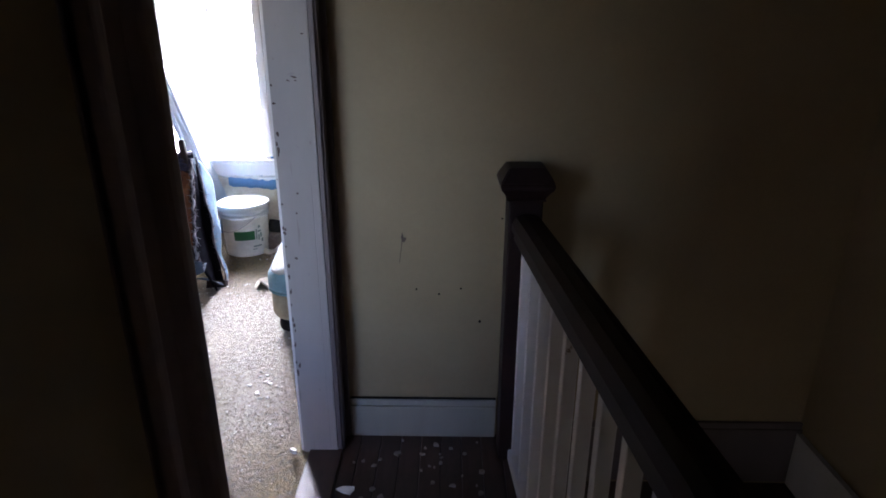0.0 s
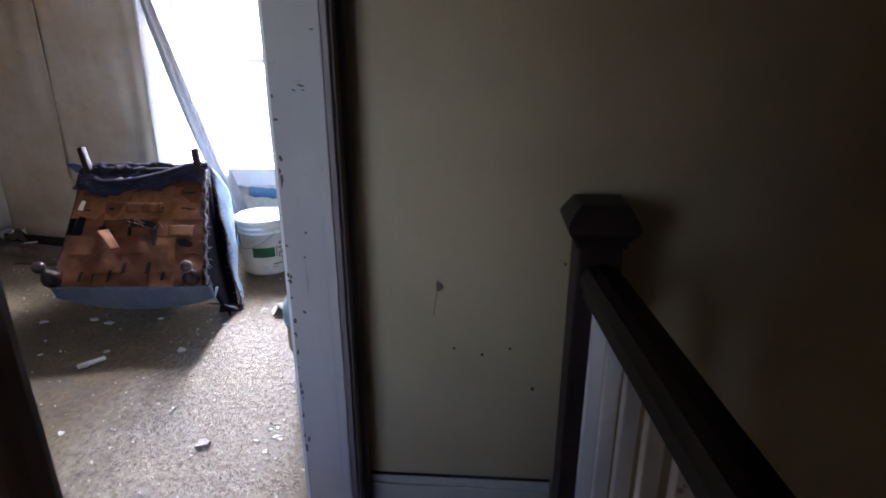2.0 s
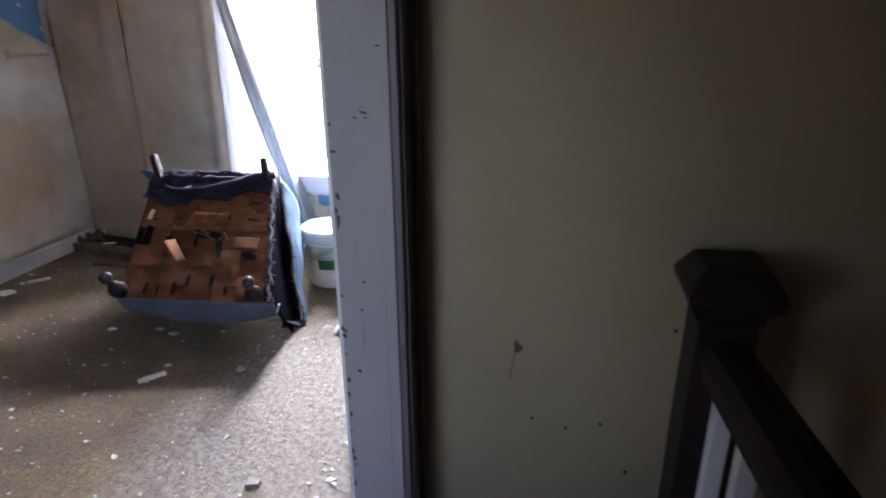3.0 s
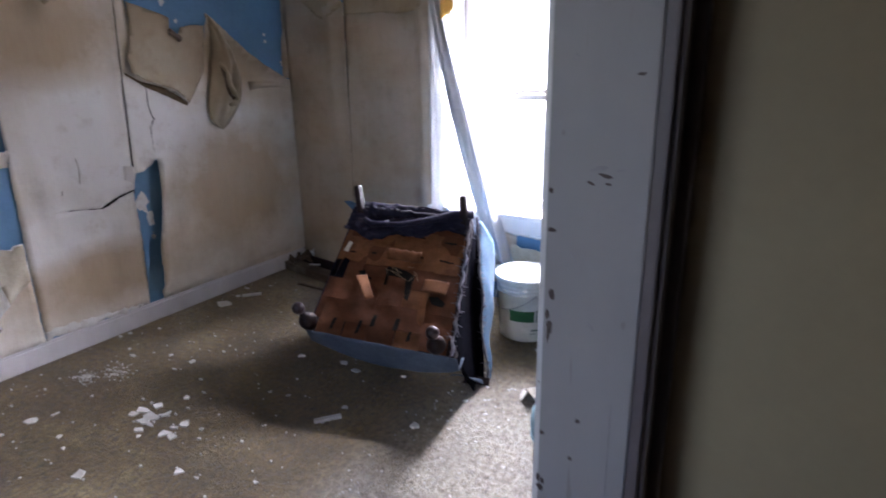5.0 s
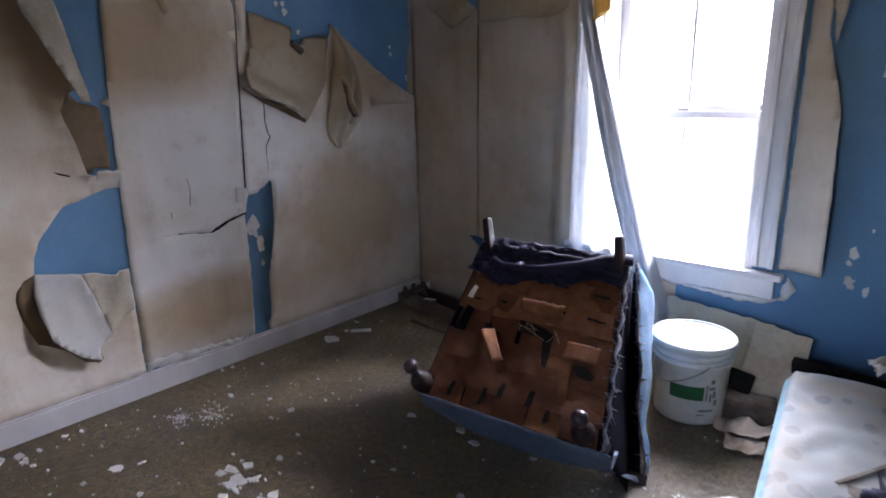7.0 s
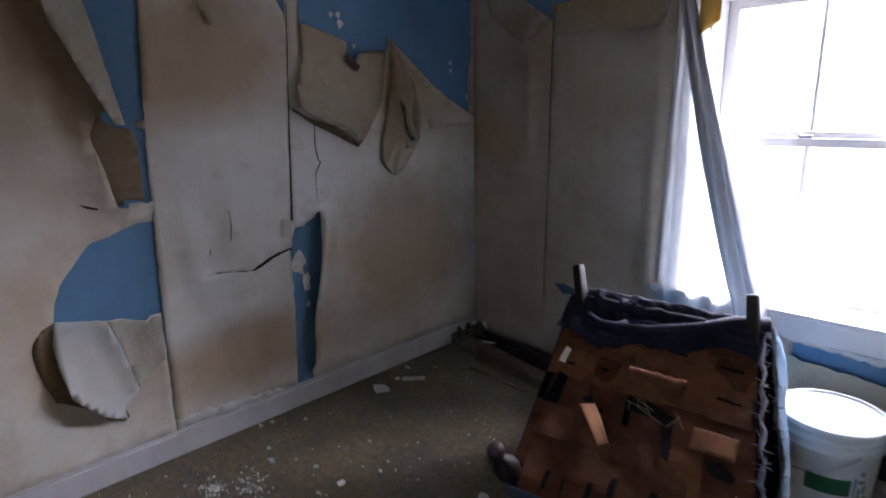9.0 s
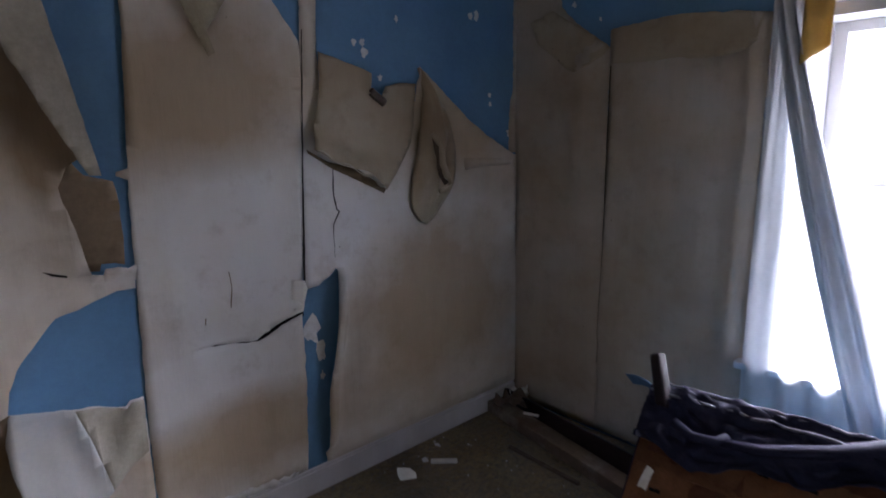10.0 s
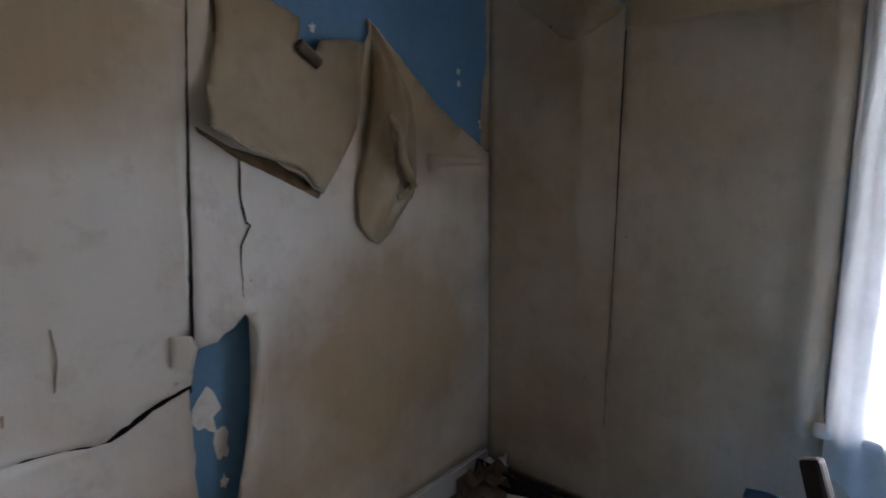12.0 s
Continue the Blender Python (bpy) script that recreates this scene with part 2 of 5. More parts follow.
def mattress_top_material():
    m, t, b = nodes_of("dotted_mattress_cover", 0.85)
    dots = noise_tex(t, 13, kind="voronoi", stretch=(1, 0.75, 1))
    c = mix(t, ramp(t, dots, [(0.30, (1, 1, 1)), (0.36, (0, 0, 0))]), (0.30, 0.305, 0.29), (0.215, 0.23, 0.228))
    soil = ramp(t, noise_tex(t, 5, 6, 0.7), [(0.48, (0, 0, 0)), (0.70, grey(0.8))])
    c = mix(t, soil, c, (0.38, 0.30, 0.21))
    t.links.new(c, b.inputs["Base Color"])
    bump(t, b, mix(t, 0.35, dots, noise_tex(t, 140, 3)), 0.35, 0.008)
    return m


MATTRESS = mattress_top_material()


def plastic(name, col, rough=0.35):
    m, t, b = nodes_of(name, rough)
    grime = ramp(t, noise_tex(t, 9, 6, 0.7), [(0.45, col), (0.8, tuple(v * 0.68 for v in col))])
    t.links.new(grime, b.inputs["Base Color"])
    bump(t, b, noise_tex(t, 70, 3), 0.08, 0.002)
    return m


PAIL = plastic("white_pail_plastic", (0.74, 0.75, 0.72))
GREEN = plastic("green_label", (0.010, 0.11, 0.035), 0.4)
INK = plastic("dark_label_ink", (0.20, 0.27, 0.25), 0.5)
PLASTER_DUST = stained("dried_compound", (0.68, 0.67, 0.64), (0.55, 0.53, 0.48), 0.9, 9, 50)
STEEL = stained("dull_steel", (0.35, 0.35, 0.36), (0.22, 0.16, 0.11), 0.4, 12, 80, metal=0.9)
BRASSY = stained("dark_caster_metal", (0.035, 0.020, 0.024), (0.02, 0.012, 0.014), 0.3, 12, 80)


def sheer(name, col, through_share):
    m, t, b = nodes_of(name, 0.9)
    n = noise_tex(t, 7, 6, 0.7)
    c = ramp(t, n, [(0.35, col), (0.75, tuple(v * 0.82 for v in col))])
    t.links.new(c, b.inputs["Base Color"])
    tr = t.nodes.new("ShaderNodeBsdfTranslucent")
    t.links.new(c, tr.inputs["Color"])
    mx = t.nodes.new("ShaderNodeMixShader")
    mx.inputs[0].default_value = through_share
    t.links.new(b.outputs[0], mx.inputs[1])
    t.links.new(tr.outputs[0], mx.inputs[2])
    t.links.new(mx.outputs[0], t.nodes["Material Output"].inputs["Surface"])
    bump(t, b, noise_tex(t, 180, 2), 0.3, 0.002)
    return m


SHEER = sheer("white_sheer_cloth", (0.80, 0.81, 0.82), 0.55)
CURTAIN = sheer("grey_white_cloth", (0.52, 0.53, 0.55), 0.14)
YELLOW = sheer("yellow_cloth", (0.62, 0.44, 0.14), 0.35)


def glass_material():
    m, t, b = nodes_of("window_glass", 0.02)
    b.inputs["Transmission Weight"].default_value = 1.0
    b.inputs["IOR"].default_value = 1.02
    return m


GLASS = glass_material()


def glow(name, col, strength):
    m, t, b = nodes_of(name)
    e = t.nodes.new("ShaderNodeEmission")
    e.inputs["Color"].default_value = (*col, 1)
    e.inputs["Strength"].default_value = strength
    t.links.new(e.outputs[0], t.nodes["Material Output"].inputs["Surface"])
    return m


HAZE = glow("bright_hazy_sky", (0.97, 1.0, 0.98), 1.8)


# ---------------------------------------------------------------- mesh helpers
def mesh_of(name, bm, material, smooth=False):
    bmesh.ops.recalc_face_normals(bm, faces=bm.faces)
    me = bpy.data.meshes.new(name)
    bm.to_mesh(me)
    bm.free()
    if material:
        me.materials.append(material)
    if smooth:
        me.polygons.foreach_set("use_smooth", [True] * len(me.polygons))
    return me


def part(name, bm, material, parent=None, label="", smooth=False):
    ob = new(name, mesh_of(name, bm, material, smooth))
    if parent:
        ob.parent = parent
    return tagged(ob, label) if label else ob


def thing(name, m, label, category, group=""):
    """An empty at the base of a thing, which carries its parts."""
    ob = new(name)
    ob.matrix_world = m
    ob.empty_display_size = 0.1
    return tagged(ob, label, category, group)


def structure(ob, label, category):
    return tagged(ob, label, category, kind="structure")


def box(x0, x1, y0, y1, z0, z1, bevel=0.0, bm=None, seg=2):
    b = bmesh.new()
    bmesh.ops.create_cube(b, size=1)
    for v in b.verts:
        v.co = Vector(((x0 + x1) / 2 + v.co.x * (x1 - x0), (y0 + y1) / 2 + v.co.y * (y1 - y0), (z0 + z1) / 2 + v.co.z * (z1 - z0)))
    if bevel:
        bmesh.ops.bevel(b, geom=b.edges[:], offset=bevel, segments=seg, affect="EDGES", profile=0.6)
    return joined(bm, b)


def joined(bm, b):
    if bm is None:
        return b
    me = bpy.data.meshes.new("tmp")
    b.to_mesh(me)
    b.free()
    bm.from_mesh(me)
    bpy.data.meshes.remove(me)
    return bm


def moved(b, m):
    bmesh.ops.transform(b, matrix=m, verts=b.verts)
    return b


def lathe(profile, seg=24, bm=None, m=None):
    """A turned shape round z from (radius, height) pairs."""
    b = bmesh.new()
    rings = []
    for r, z in profile:
        rings.append([b.verts.new((r * math.cos(2 * math.pi * i / seg), r * math.sin(2 * math.pi * i / seg), z)) for i in range(seg)])
    for a, c in zip(rings, rings[1:]):
        for i in range(seg):
            b.faces.new((a[i], a[(i + 1) % seg], c[(i + 1) % seg], c[i]))
    b.faces.new(rings[0])
    b.faces.new(rings[-1])
    if m is not None:
        moved(b, m)
    return joined(bm, b)


def tube(points, radius, seg=8, bm=None, flat=1.0):
    """A round cord along points; radius a number or a function of 0..1."""
    b = bmesh.new()
    pts = [Vector(p) for p in points]
    rings = []
    for i, p in enumerate(pts):
        d = (pts[min(i + 1, len(pts) - 1)] - pts[max(i - 1, 0)]).normalized()
        side = d.cross(Vector((0, 0, 1)) if abs(d.z) < 0.9 else Vector((1, 0, 0))).normalized()
        up = side.cross(d)
        r = radius(i / (len(pts) - 1)) if callable(radius) else radius
        rings.append([b.verts.new(p + side * r * math.cos(2 * math.pi * k / seg) + up * r * flat * math.sin(2 * math.pi * k / seg)) for k in range(seg)])
    for a, c in zip(rings, rings[1:]):
        for k in range(seg):
            b.faces.new((a[k], a[(k + 1) % seg], c[(k + 1) % seg], c[k]))
    b.faces.new(rings[0])
    b.faces.new(rings[-1])
    return joined(bm, b)


def surface(f, nu, nv, thick=0.0, bm=None):
    """A sheet of nu x nv cells from f(u, v) with u and v in 0..1."""
    b = bmesh.new()
    g = [[b.verts.new(f(i / nu, j / nv)) for j in range(nv + 1)] for i in range(nu + 1)]
    for i in range(nu):
        for j in range(nv):
            b.faces.new((g[i][j], g[i + 1][j], g[i + 1][j + 1], g[i][j + 1]))
    if thick:
        bmesh.ops.recalc_face_normals(b, faces=b.faces)
        bmesh.ops.solidify(b, geom=b.faces[:] + b.edges[:] + b.verts[:], thickness=thick)
    return joined(bm, b)


def torn(points, amp=0.006, step=0.025, seed=0):
    """A torn outline: the polygon's sides cut short and shifted at random."""
    r = random.Random(seed)
    out = []
    n = len(points)
    for i in range(n):
        a, c = Vector(points[i]), Vector(points[(i + 1) % n])
        k = max(1, int((c - a).length / step))
        side = Vector((-(c - a).y, (c - a).x)).normalized() if (c - a).length else Vector((0, 0))
        for j in range(k):
            s = j / k
            out.append(a.lerp(c, s) + side * (r.gauss(0, amp) if j else 0) * 0.6)
    return out


def sheet(outline, place, lift, cell=0.04, thick=0.0012, bm=None):
    """Paper of a flat outline in (u, v), laid on a wall by place(u, v, d), where lift(u, v) gives its distance off the wall."""
    b = bmesh.new()
    b.faces.new([b.verts.new((p[0], p[1], 0)) for p in outline])
    us, vs = [p[0] for p in outline], [p[1] for p in outline]
    for axis, lo, hi in ((0, min(us), max(us)), (1, min(vs), max(vs))):
        for k in range(1, int((hi - lo) / cell) + 1):
            co, no = [0, 0, 0], [0, 0, 0]
            co[axis], no[axis] = lo + k * cell, 1
            bmesh.ops.bisect_plane(b, geom=b.verts[:] + b.edges[:] + b.faces[:], dist=1e-5, plane_co=co, plane_no=no)
    bmesh.ops.triangulate(b, faces=[f for f in b.faces if len(f.verts) > 4])
    bmesh.ops.recalc_face_normals(b, faces=b.faces)
    bmesh.ops.solidify(b, geom=b.faces[:] + b.edges[:] + b.verts[:], thickness=thick)
    for v in b.verts:
        v.co = place(v.co.x, v.co.y, lift(v.co.x, v.co.y) + v.co.z)
    return joined(bm, b)


def ripple(u, v, amp=0.003, scale=3.0, seed=0.0):
    return amp * (1 + noise.noise(Vector((u * scale, v * scale * 0.5, seed)))) + amp * 0.4 * (1 + noise.noise(Vector((u * scale * 4, v * scale * 2, seed + 7))))


def near(u, v, a, c, reach):
    """1 on the stretch from a to c, falling to 0 at reach."""
    p, q, r = Vector((u, v)), Vector(a), Vector(c)
    d = r - q
    s = max(0.0, min(1.0, (p - q).dot(d) / d.length_squared))
    f = max(0.0, 1 - (p - q - d * s).length / reach)
    return f * f * (3 - 2 * f)


# ---------------------------------------------------------------- the setting
XL, YB, XP, YN, H = -2.26, 4.8, 0.622, 0.75, 2.42   # room: paper wall, window wall, partition, near wall, height
XH, YH = 0.737, 2.466                                # hall side of the partition, far wall of the hall
WX0, WX1, WZ0, WZ1 = -0.965, -0.165, 0.565, 1.86    # window opening
DY0, DY1, DZ = 1.415, 2.355, 2.08                     # doorway

floor_room = structure(part("floor", box(XL - 0.2, XP + 0.06, YN, YB, -0.2, 0.0), CARPET), "worn tan carpet strewn with plaster flakes", "floor")

wall_left = structure(part("wall_west", box(XL - 0.2, XL, YN - 0.2, YB + 0.3, -0.2, H), BLUE), "blue plaster wall under torn stained wallpaper", "wall")

back = box(XL, WX0, YB, YB + 0.24, -0.2, H)
box(WX1, XP + 0.115, YB, YB + 0.24, -0.2, H, bm=back)
box(WX0, WX1, YB, YB + 0.24, -0.2, WZ0 - 0.03, bm=back)
box(WX0, WX1, YB, YB + 0.24, WZ1, H, bm=back)
wall_back = structure(part("wall_north", back, BLUE), "blue plaster wall with a window and torn wallpaper", "wall")

pw = box(XP, XH, DY1 + 0.025, YB, -0.2, H)
box(XP, XH, YN - 0.2, DY0 - 0.025, -0.2, H, bm=pw)
box(XP, XH, DY0 - 0.025, DY1 + 0.025, DZ + 0.025, H, bm=pw)
structure(part("wall_east", pw, CREAM_DIM), "cream plaster partition between hall and room", "wall")
nw = box(XL, -0.51, YN - 0.2, YN, -0.2, H)
box(0.31, XP, YN - 0.2, YN, -0.2, H, bm=nw)
box(-0.51, 0.31, YN - 0.2, YN, -0.2, 0.6, bm=nw)
box(-0.51, 0.31, YN - 0.2, YN, 1.84, H, bm=nw)
structure(part("wall_south", nw, PAPER_DIM), "papered wall closing the room", "wall")
structure(part("ceiling", box(XL - 0.2, XP, YN - 0.2, YB + 0.24, H, H + 0.1), CEILING), "stained plaster ceiling of the room", "ceiling")

# hall and stairwell
XS, YS = 2.42, -1.6
structure(part("wall_hall_far", box(XH, XS, YH, YH + 0.12, -2.6, H), CREAM_DIM), "dim cream plaster wall with nail holes", "wall")
structure(part("wall_stair", box(XS, XS + 0.12, YS, YH + 0.12, -2.6, H), CREAM_DIM), "dim cream plaster wall beside the stairs", "wall")
SX0, SX1, SZ0, SZ1 = 1.75, 2.15, -0.55, 0.05          # added unseen opening over the stairs, for fill light
sw = box(XH, SX0, YS - 0.12, YS, -2.6, H)
box(SX1, XS, YS - 0.12, YS, -2.6, H, bm=sw)
box(SX0, SX1, YS - 0.12, YS, -2.6, SZ0, bm=sw)
box(SX0, SX1, YS - 0.12, YS, SZ1, H, bm=sw)
structure(part("wall_hall_south", sw, CREAM_DIM), "dim cream plaster wall closing the hall", "wall")
# frame of the added opening that brightens the dim hall
fill_window = structure(new("window_added"), "added unseen window giving the hall fill light", "window")
for z0, z1 in ((SZ0, SZ0 + 0.04), (SZ1 - 0.04, SZ1)):
    part("window_frame", box(SX0, SX1, YS - 0.09, YS - 0.05, z0, z1, 0.004), WHITE_CLEAN, fill_window)
for x0, x1 in ((SX0, SX0 + 0.04), (SX1 - 0.04, SX1)):
    part("window_frame", box(x0, x1, YS - 0.09, YS - 0.05, SZ0 + 0.04, SZ1 - 0.04, 0.004), WHITE_CLEAN, fill_window)
structure(part("wall_hall_west", box(XP, XH, YS, YN - 0.2, -0.2, H), CREAM_DIM), "dim cream plaster wall of the hall", "wall")
structure(part("ceiling_hall", box(XP, XS + 0.12, YS - 0.12, YH + 0.12, H + 0.002, H + 0.1), CEILING), "dim plaster ceiling of the hall", "ceiling")
structure(part("floor_stairwell", box(XH, XS, YS, YH, -2.7, -2.6), FLOORWOOD), "dark floor at the foot of the stairs", "floor")
landing = structure(part("floor_landing", box(XH, 1.471, YS, YH, -0.24, -0.022), BLACK), "dark stained floorboards of the landing", "floor")

# door lining and casings
door_frame = structure(new("door_1"), "doorway with chipped white lining and no door", "doorway")
part("jamb", box(XP - 0.004, XH + 0.003, DY1, DY1 + 0.024, 0, DZ, 0.003), JAMB_SHADED, door_frame, "chipped white door lining")
part("jamb", box(XP - 0.010, XH + 0.003, DY0 - 0.024, DY0, 0, DZ, 0.003), JAMB_SHADED, door_frame)
part("head", box(XP - 0.010, XH + 0.003, DY0 - 0.024, DY1 + 0.024, DZ, DZ + 0.024, 0.003), WHITE, door_frame)
part("threshold", box(0.640, XH + 0.02, DY0 - 0.02, DY1 + 0.02, -0.03, 0.010, 0.005), FLOORWOOD, door_frame, "worn dark wooden threshold")


CASING_BROWN = painted_worn("brown_casing_paint", (0.20, 0.14, 0.135), (0.06, 0.04, 0.03), 0.45, 0.74)


def casing(y0, y1, z0, z1, out, horizontal=False):
    """A moulded casing board on the hall side: flat board, raised back band and inner bead."""
    b = box(XH, XH + 0.018, y0, y1, z0, z1, 0.003)
    if horizontal:
        box(XH, XH + 0.032, y0, y1, z1 - 0.022, z1 + 0.004, 0.004, b)
        box(XH, XH + 0.024, y0, y1, z0 + 0.006, z0 + 0.02, 0.004, b)
    else:
        o0, o1 = (y1 - 0.024, y1) if out > 0 else (y0, y0 + 0.024)
        i0, i1 = (y0 + 0.01, y0 + 0.026) if out > 0 else (y1 - 0.026, y1 - 0.01)
        box(XH, XH + 0.034, o0, o1, z0, z1, 0.006, b)
        box(XH, XH + 0.025, i0, i1, z0, z1, 0.005, b)
    return b


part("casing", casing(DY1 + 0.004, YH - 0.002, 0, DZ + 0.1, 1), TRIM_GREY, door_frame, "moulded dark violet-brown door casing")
near_casing = casing(DY0 - 0.125, DY0 - 0.004, 0, DZ + 0.1, -1)
box(XH, XH + 0.046, DY0 - 0.040, DY0 - 0.006, 0, DZ + 0.1, 0.010, near_casing)
part("casing", near_casing, CASING_BROWN, door_frame, "brown moulded door casing with a rounded inner bead")
part("casing", casing(DY0 - 0.115, YH - 0.002, DZ + 0.004, DZ + 0.1, 1, True), TRIM_GREY, door_frame)
part("casing", box(XP - 0.014, XP, DY1 + 0.006, DY1 + 0.105, 0, DZ + 0.1, 0.004), WHITE, door_frame)
part("casing", box(XP - 0.012, XP, DY0 - 0.105, DY0 - 0.006, 0, DZ + 0.1, 0.004), WHITE, door_frame)


def on_jamb(u, v, d):
    return Vector((u, DY1 - 0.0006 - d, v))


CHIP = stained("bared_dark_wood", (0.055, 0.035, 0.034), (0.10, 0.07, 0.06), 0.8, 20, 90)
SCUFF = stained("grey_scuff", (0.25, 0.23, 0.245), (0.17, 0.15, 0.16), 0.7, 30, 120)
rj = random.Random(21)


def paint_chip(u, v, w, h, lean, material):
    """A ragged chip in the paint, leaning by an angle."""
    pts = []
    for k in range(11):
        a, q = k * math.tau / 11, rj.uniform(0.55, 1.1)
        x, y = w * q * math.cos(a), h * q * math.sin(a)
        pts.append((u + x * math.cos(lean) - y * math.sin(lean), v + x * math.sin(lean) + y * math.cos(lean)))
    part("paint_chip", sheet(pts, on_jamb, lambda p, q: 0.0, 0.2, 0.0008), material, door_frame)


for u, v, w, h, lean, m in ((0.664, 1.277, 0.010, 0.003, -0.3, CHIP), (0.646, 1.268, 0.007, 0.0018, -0.4, CHIP), (0.667, 1.268, 0.005, 0.002, 0.0, CHIP), (0.680, 1.285, 0.006, 0.002, 0.2, SCUFF), (0.655, 1.285, 0.012, 0.004, 0.2, SCUFF),
                            (0.600, 1.205, 0.008, 0.003, -0.1, CHIP), (0.695, 1.391, 0.006, 0.0022, 0.1, CHIP), (0.629, 1.173, 0.009, 0.0014, -1.0, SCUFF), (0.656, 1.084, 0.008, 0.0016, -0.9, SCUFF), (0.646, 0.942, 0.004, 0.004, 0.3, CHIP),
                            (0.598, 1.345, 0.003, 0.007, 0.0, SCUFF), (0.620, 1.41, 0.004, 0.005, 0.0, SCUFF), (0.597, 1.255, 0.003, 0.004, 0.0, CHIP), (0.639, 0.881, 0.004, 0.004, 0.0, CHIP), (0.625, 0.735, 0.005, 0.006, 0.4, CHIP), (0.660, 0.68, 0.004, 0.007, 0.0, SCUFF)):
    paint_chip(u + 0.026, v, w, h, lean, m)
for k in range(26):
    v = rj.uniform(0.30, 1.12)
    paint_chip(0.6195 + abs(rj.gauss(0, 0.006)), v, rj.uniform(0.002, 0.006), rj.uniform(0.003, 0.012), 0.0, CHIP)
part("crack", box(0.7148, 0.7156, DY1 - 0.001, DY1 + 0.002, 0.02, 0.98), SCUFF, door_frame)


def board_trim(name, b, material, label):
    return structure(part(name, b, material), label, "baseboard")


bb = box(XL, XL + 0.018, YN, YB - 0.02, 0, 0.098, 0.004)
box(XL, XL + 0.011, YN, YB - 0.02, 0.095, 0.112, 0.004, bb)
board_trim("baseboard", bb, WHITE, "chipped white painted baseboard of the room")
bb = box(XP - 0.018, XP, DY1 + 0.11, YB - 0.02, 0, 0.11, 0.004)
board_trim("baseboard", bb, WHITE, "white painted baseboard on the partition")
bb = box(-0.50, XP - 0.02, YB - 0.018, YB, 0, 0.10, 0.004)
board_trim("baseboard", bb, WHITE, "white painted baseboard below the window")
bb = box(XH + 0.036, 1.30, YH - 0.02, YH, 0, 0.128, 0.004)
box(XH + 0.036, 1.30, YH - 0.012, YH, 0.126, 0.152, 0.006, bb)
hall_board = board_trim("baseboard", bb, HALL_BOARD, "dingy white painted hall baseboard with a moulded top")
# black strip painted as the shadow line of the gap above the board
part("dark_line", box(XH + 0.036, 1.30, YH - 0.008, YH, 0.152, 0.158, 0.002), BLACK, hall_board, "painted shadow line along the top of the baseboard")
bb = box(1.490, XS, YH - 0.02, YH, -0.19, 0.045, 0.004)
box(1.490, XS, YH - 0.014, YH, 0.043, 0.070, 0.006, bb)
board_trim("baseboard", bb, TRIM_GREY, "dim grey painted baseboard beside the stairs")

# stairs going down beyond the balustrade
stairs = structure(new("stairs"), "dark wooden stairs going down beyond the balustrade", "stairs")
part("tread", box(1.490, XS - 0.02, 1.62, YH - 0.02, -0.22, -0.19, 0.006), FLOORWOOD, stairs)
for i in range(1, 12):
    y1 = 1.64 - 0.25 * (i - 1)
    z = -0.19 - 0.195 * i
    part("tread", box(1.490, XS - 0.02, y1 - 0.27, y1, z - 0.03, z, 0.006), FLOORWOOD, stairs)
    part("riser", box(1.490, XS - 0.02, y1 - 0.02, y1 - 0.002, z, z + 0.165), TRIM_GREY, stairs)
b = bmesh.new()
prof = [(YH - 0.02, 0.03), (1.66, 0.03), (1.66 - 2.75, 0.03 - 2.145), (1.66 - 2.75, -0.2 - 2.145), (1.66, -0.2), (YH - 0.02, -0.2)]
lo = [b.verts.new((XS - 0.02, y, z)) for y, z in prof]
hi = [b.verts.new((XS, y, z)) for y, z in prof]
b.faces.new(lo)
b.faces.new(hi[::-1])
for i in range(6):
    b.faces.new((lo[i], lo[(i + 1) % 6], hi[(i + 1) % 6], hi[i]))
part("skirting", b, WHITE, stairs, "white painted sloping stair skirting")


# balustrade
NX, NY = 1.354, 2.380
rail_set = thing("balustrade", pose(NX, NY, 0), "dark wood balustrade with white square balusters on the landing", "balustrade")
newel = part("newel_post", box(-0.051, 0.051, -0.051, 0.051, -0.2, 0.945, 0.006), DARKWOOD, rail_set, "dark square newel post")
cap = lathe([(0.074, 0.930), (0.080, 0.940), (0.098, 0.958), (0.112, 0.972), (0.112, 0.986), (0.096, 1.006), (0.080, 1.024), (0.074, 1.028)], 4, None, pose(0, 0, 0, 0, 0, 45))
bmesh.ops.bevel(cap, geom=[e for e in cap.edges if e.calc_length() > 0.02], offset=0.004, segments=2, affect="EDGES")
part("newel_cap", cap, DARKWOOD, rail_set, "dark pyramid newel cap")
# moulded handrail running back over the landing
b = bmesh.new()
sec = [(-0.038, 0.810), (-0.038, 0.836), (-0.047, 0.840), (-0.047, 0.860), (-0.034, 0.883), (-0.013, 0.891), (0.013, 0.891), (0.034, 0.883), (0.047, 0.860), (0.047, 0.840), (0.038, 0.836), (0.038, 0.810)]
SHIFT = 0.006
ends = [[b.verts.new((x + SHIFT + dx, y, z)) for x, z in sec] for y, dx in ((-0.05, 0.0), (-1.15, 0.087), (-3.6, 0.087))]
n = len(sec)
for near_end, far_end in zip(ends, ends[1:]):
    for i in range(n):
        b.faces.new((near_end[i], near_end[(i + 1) % n], far_end[(i + 1) % n], far_end[i]))
b.faces.new(ends[0])
b.faces.new(ends[-1][::-1])
part("handrail", b, DARKWOOD, rail_set, "dark moulded handrail")
part("shoe_rail", moved(box(-0.03, 0.03, -1.15, -0.05, 0.0, 0.045, 0.008), pose(0.006, 0, 0, 0, 0, 4.5)), WHITE, rail_set, "white painted bottom rail")
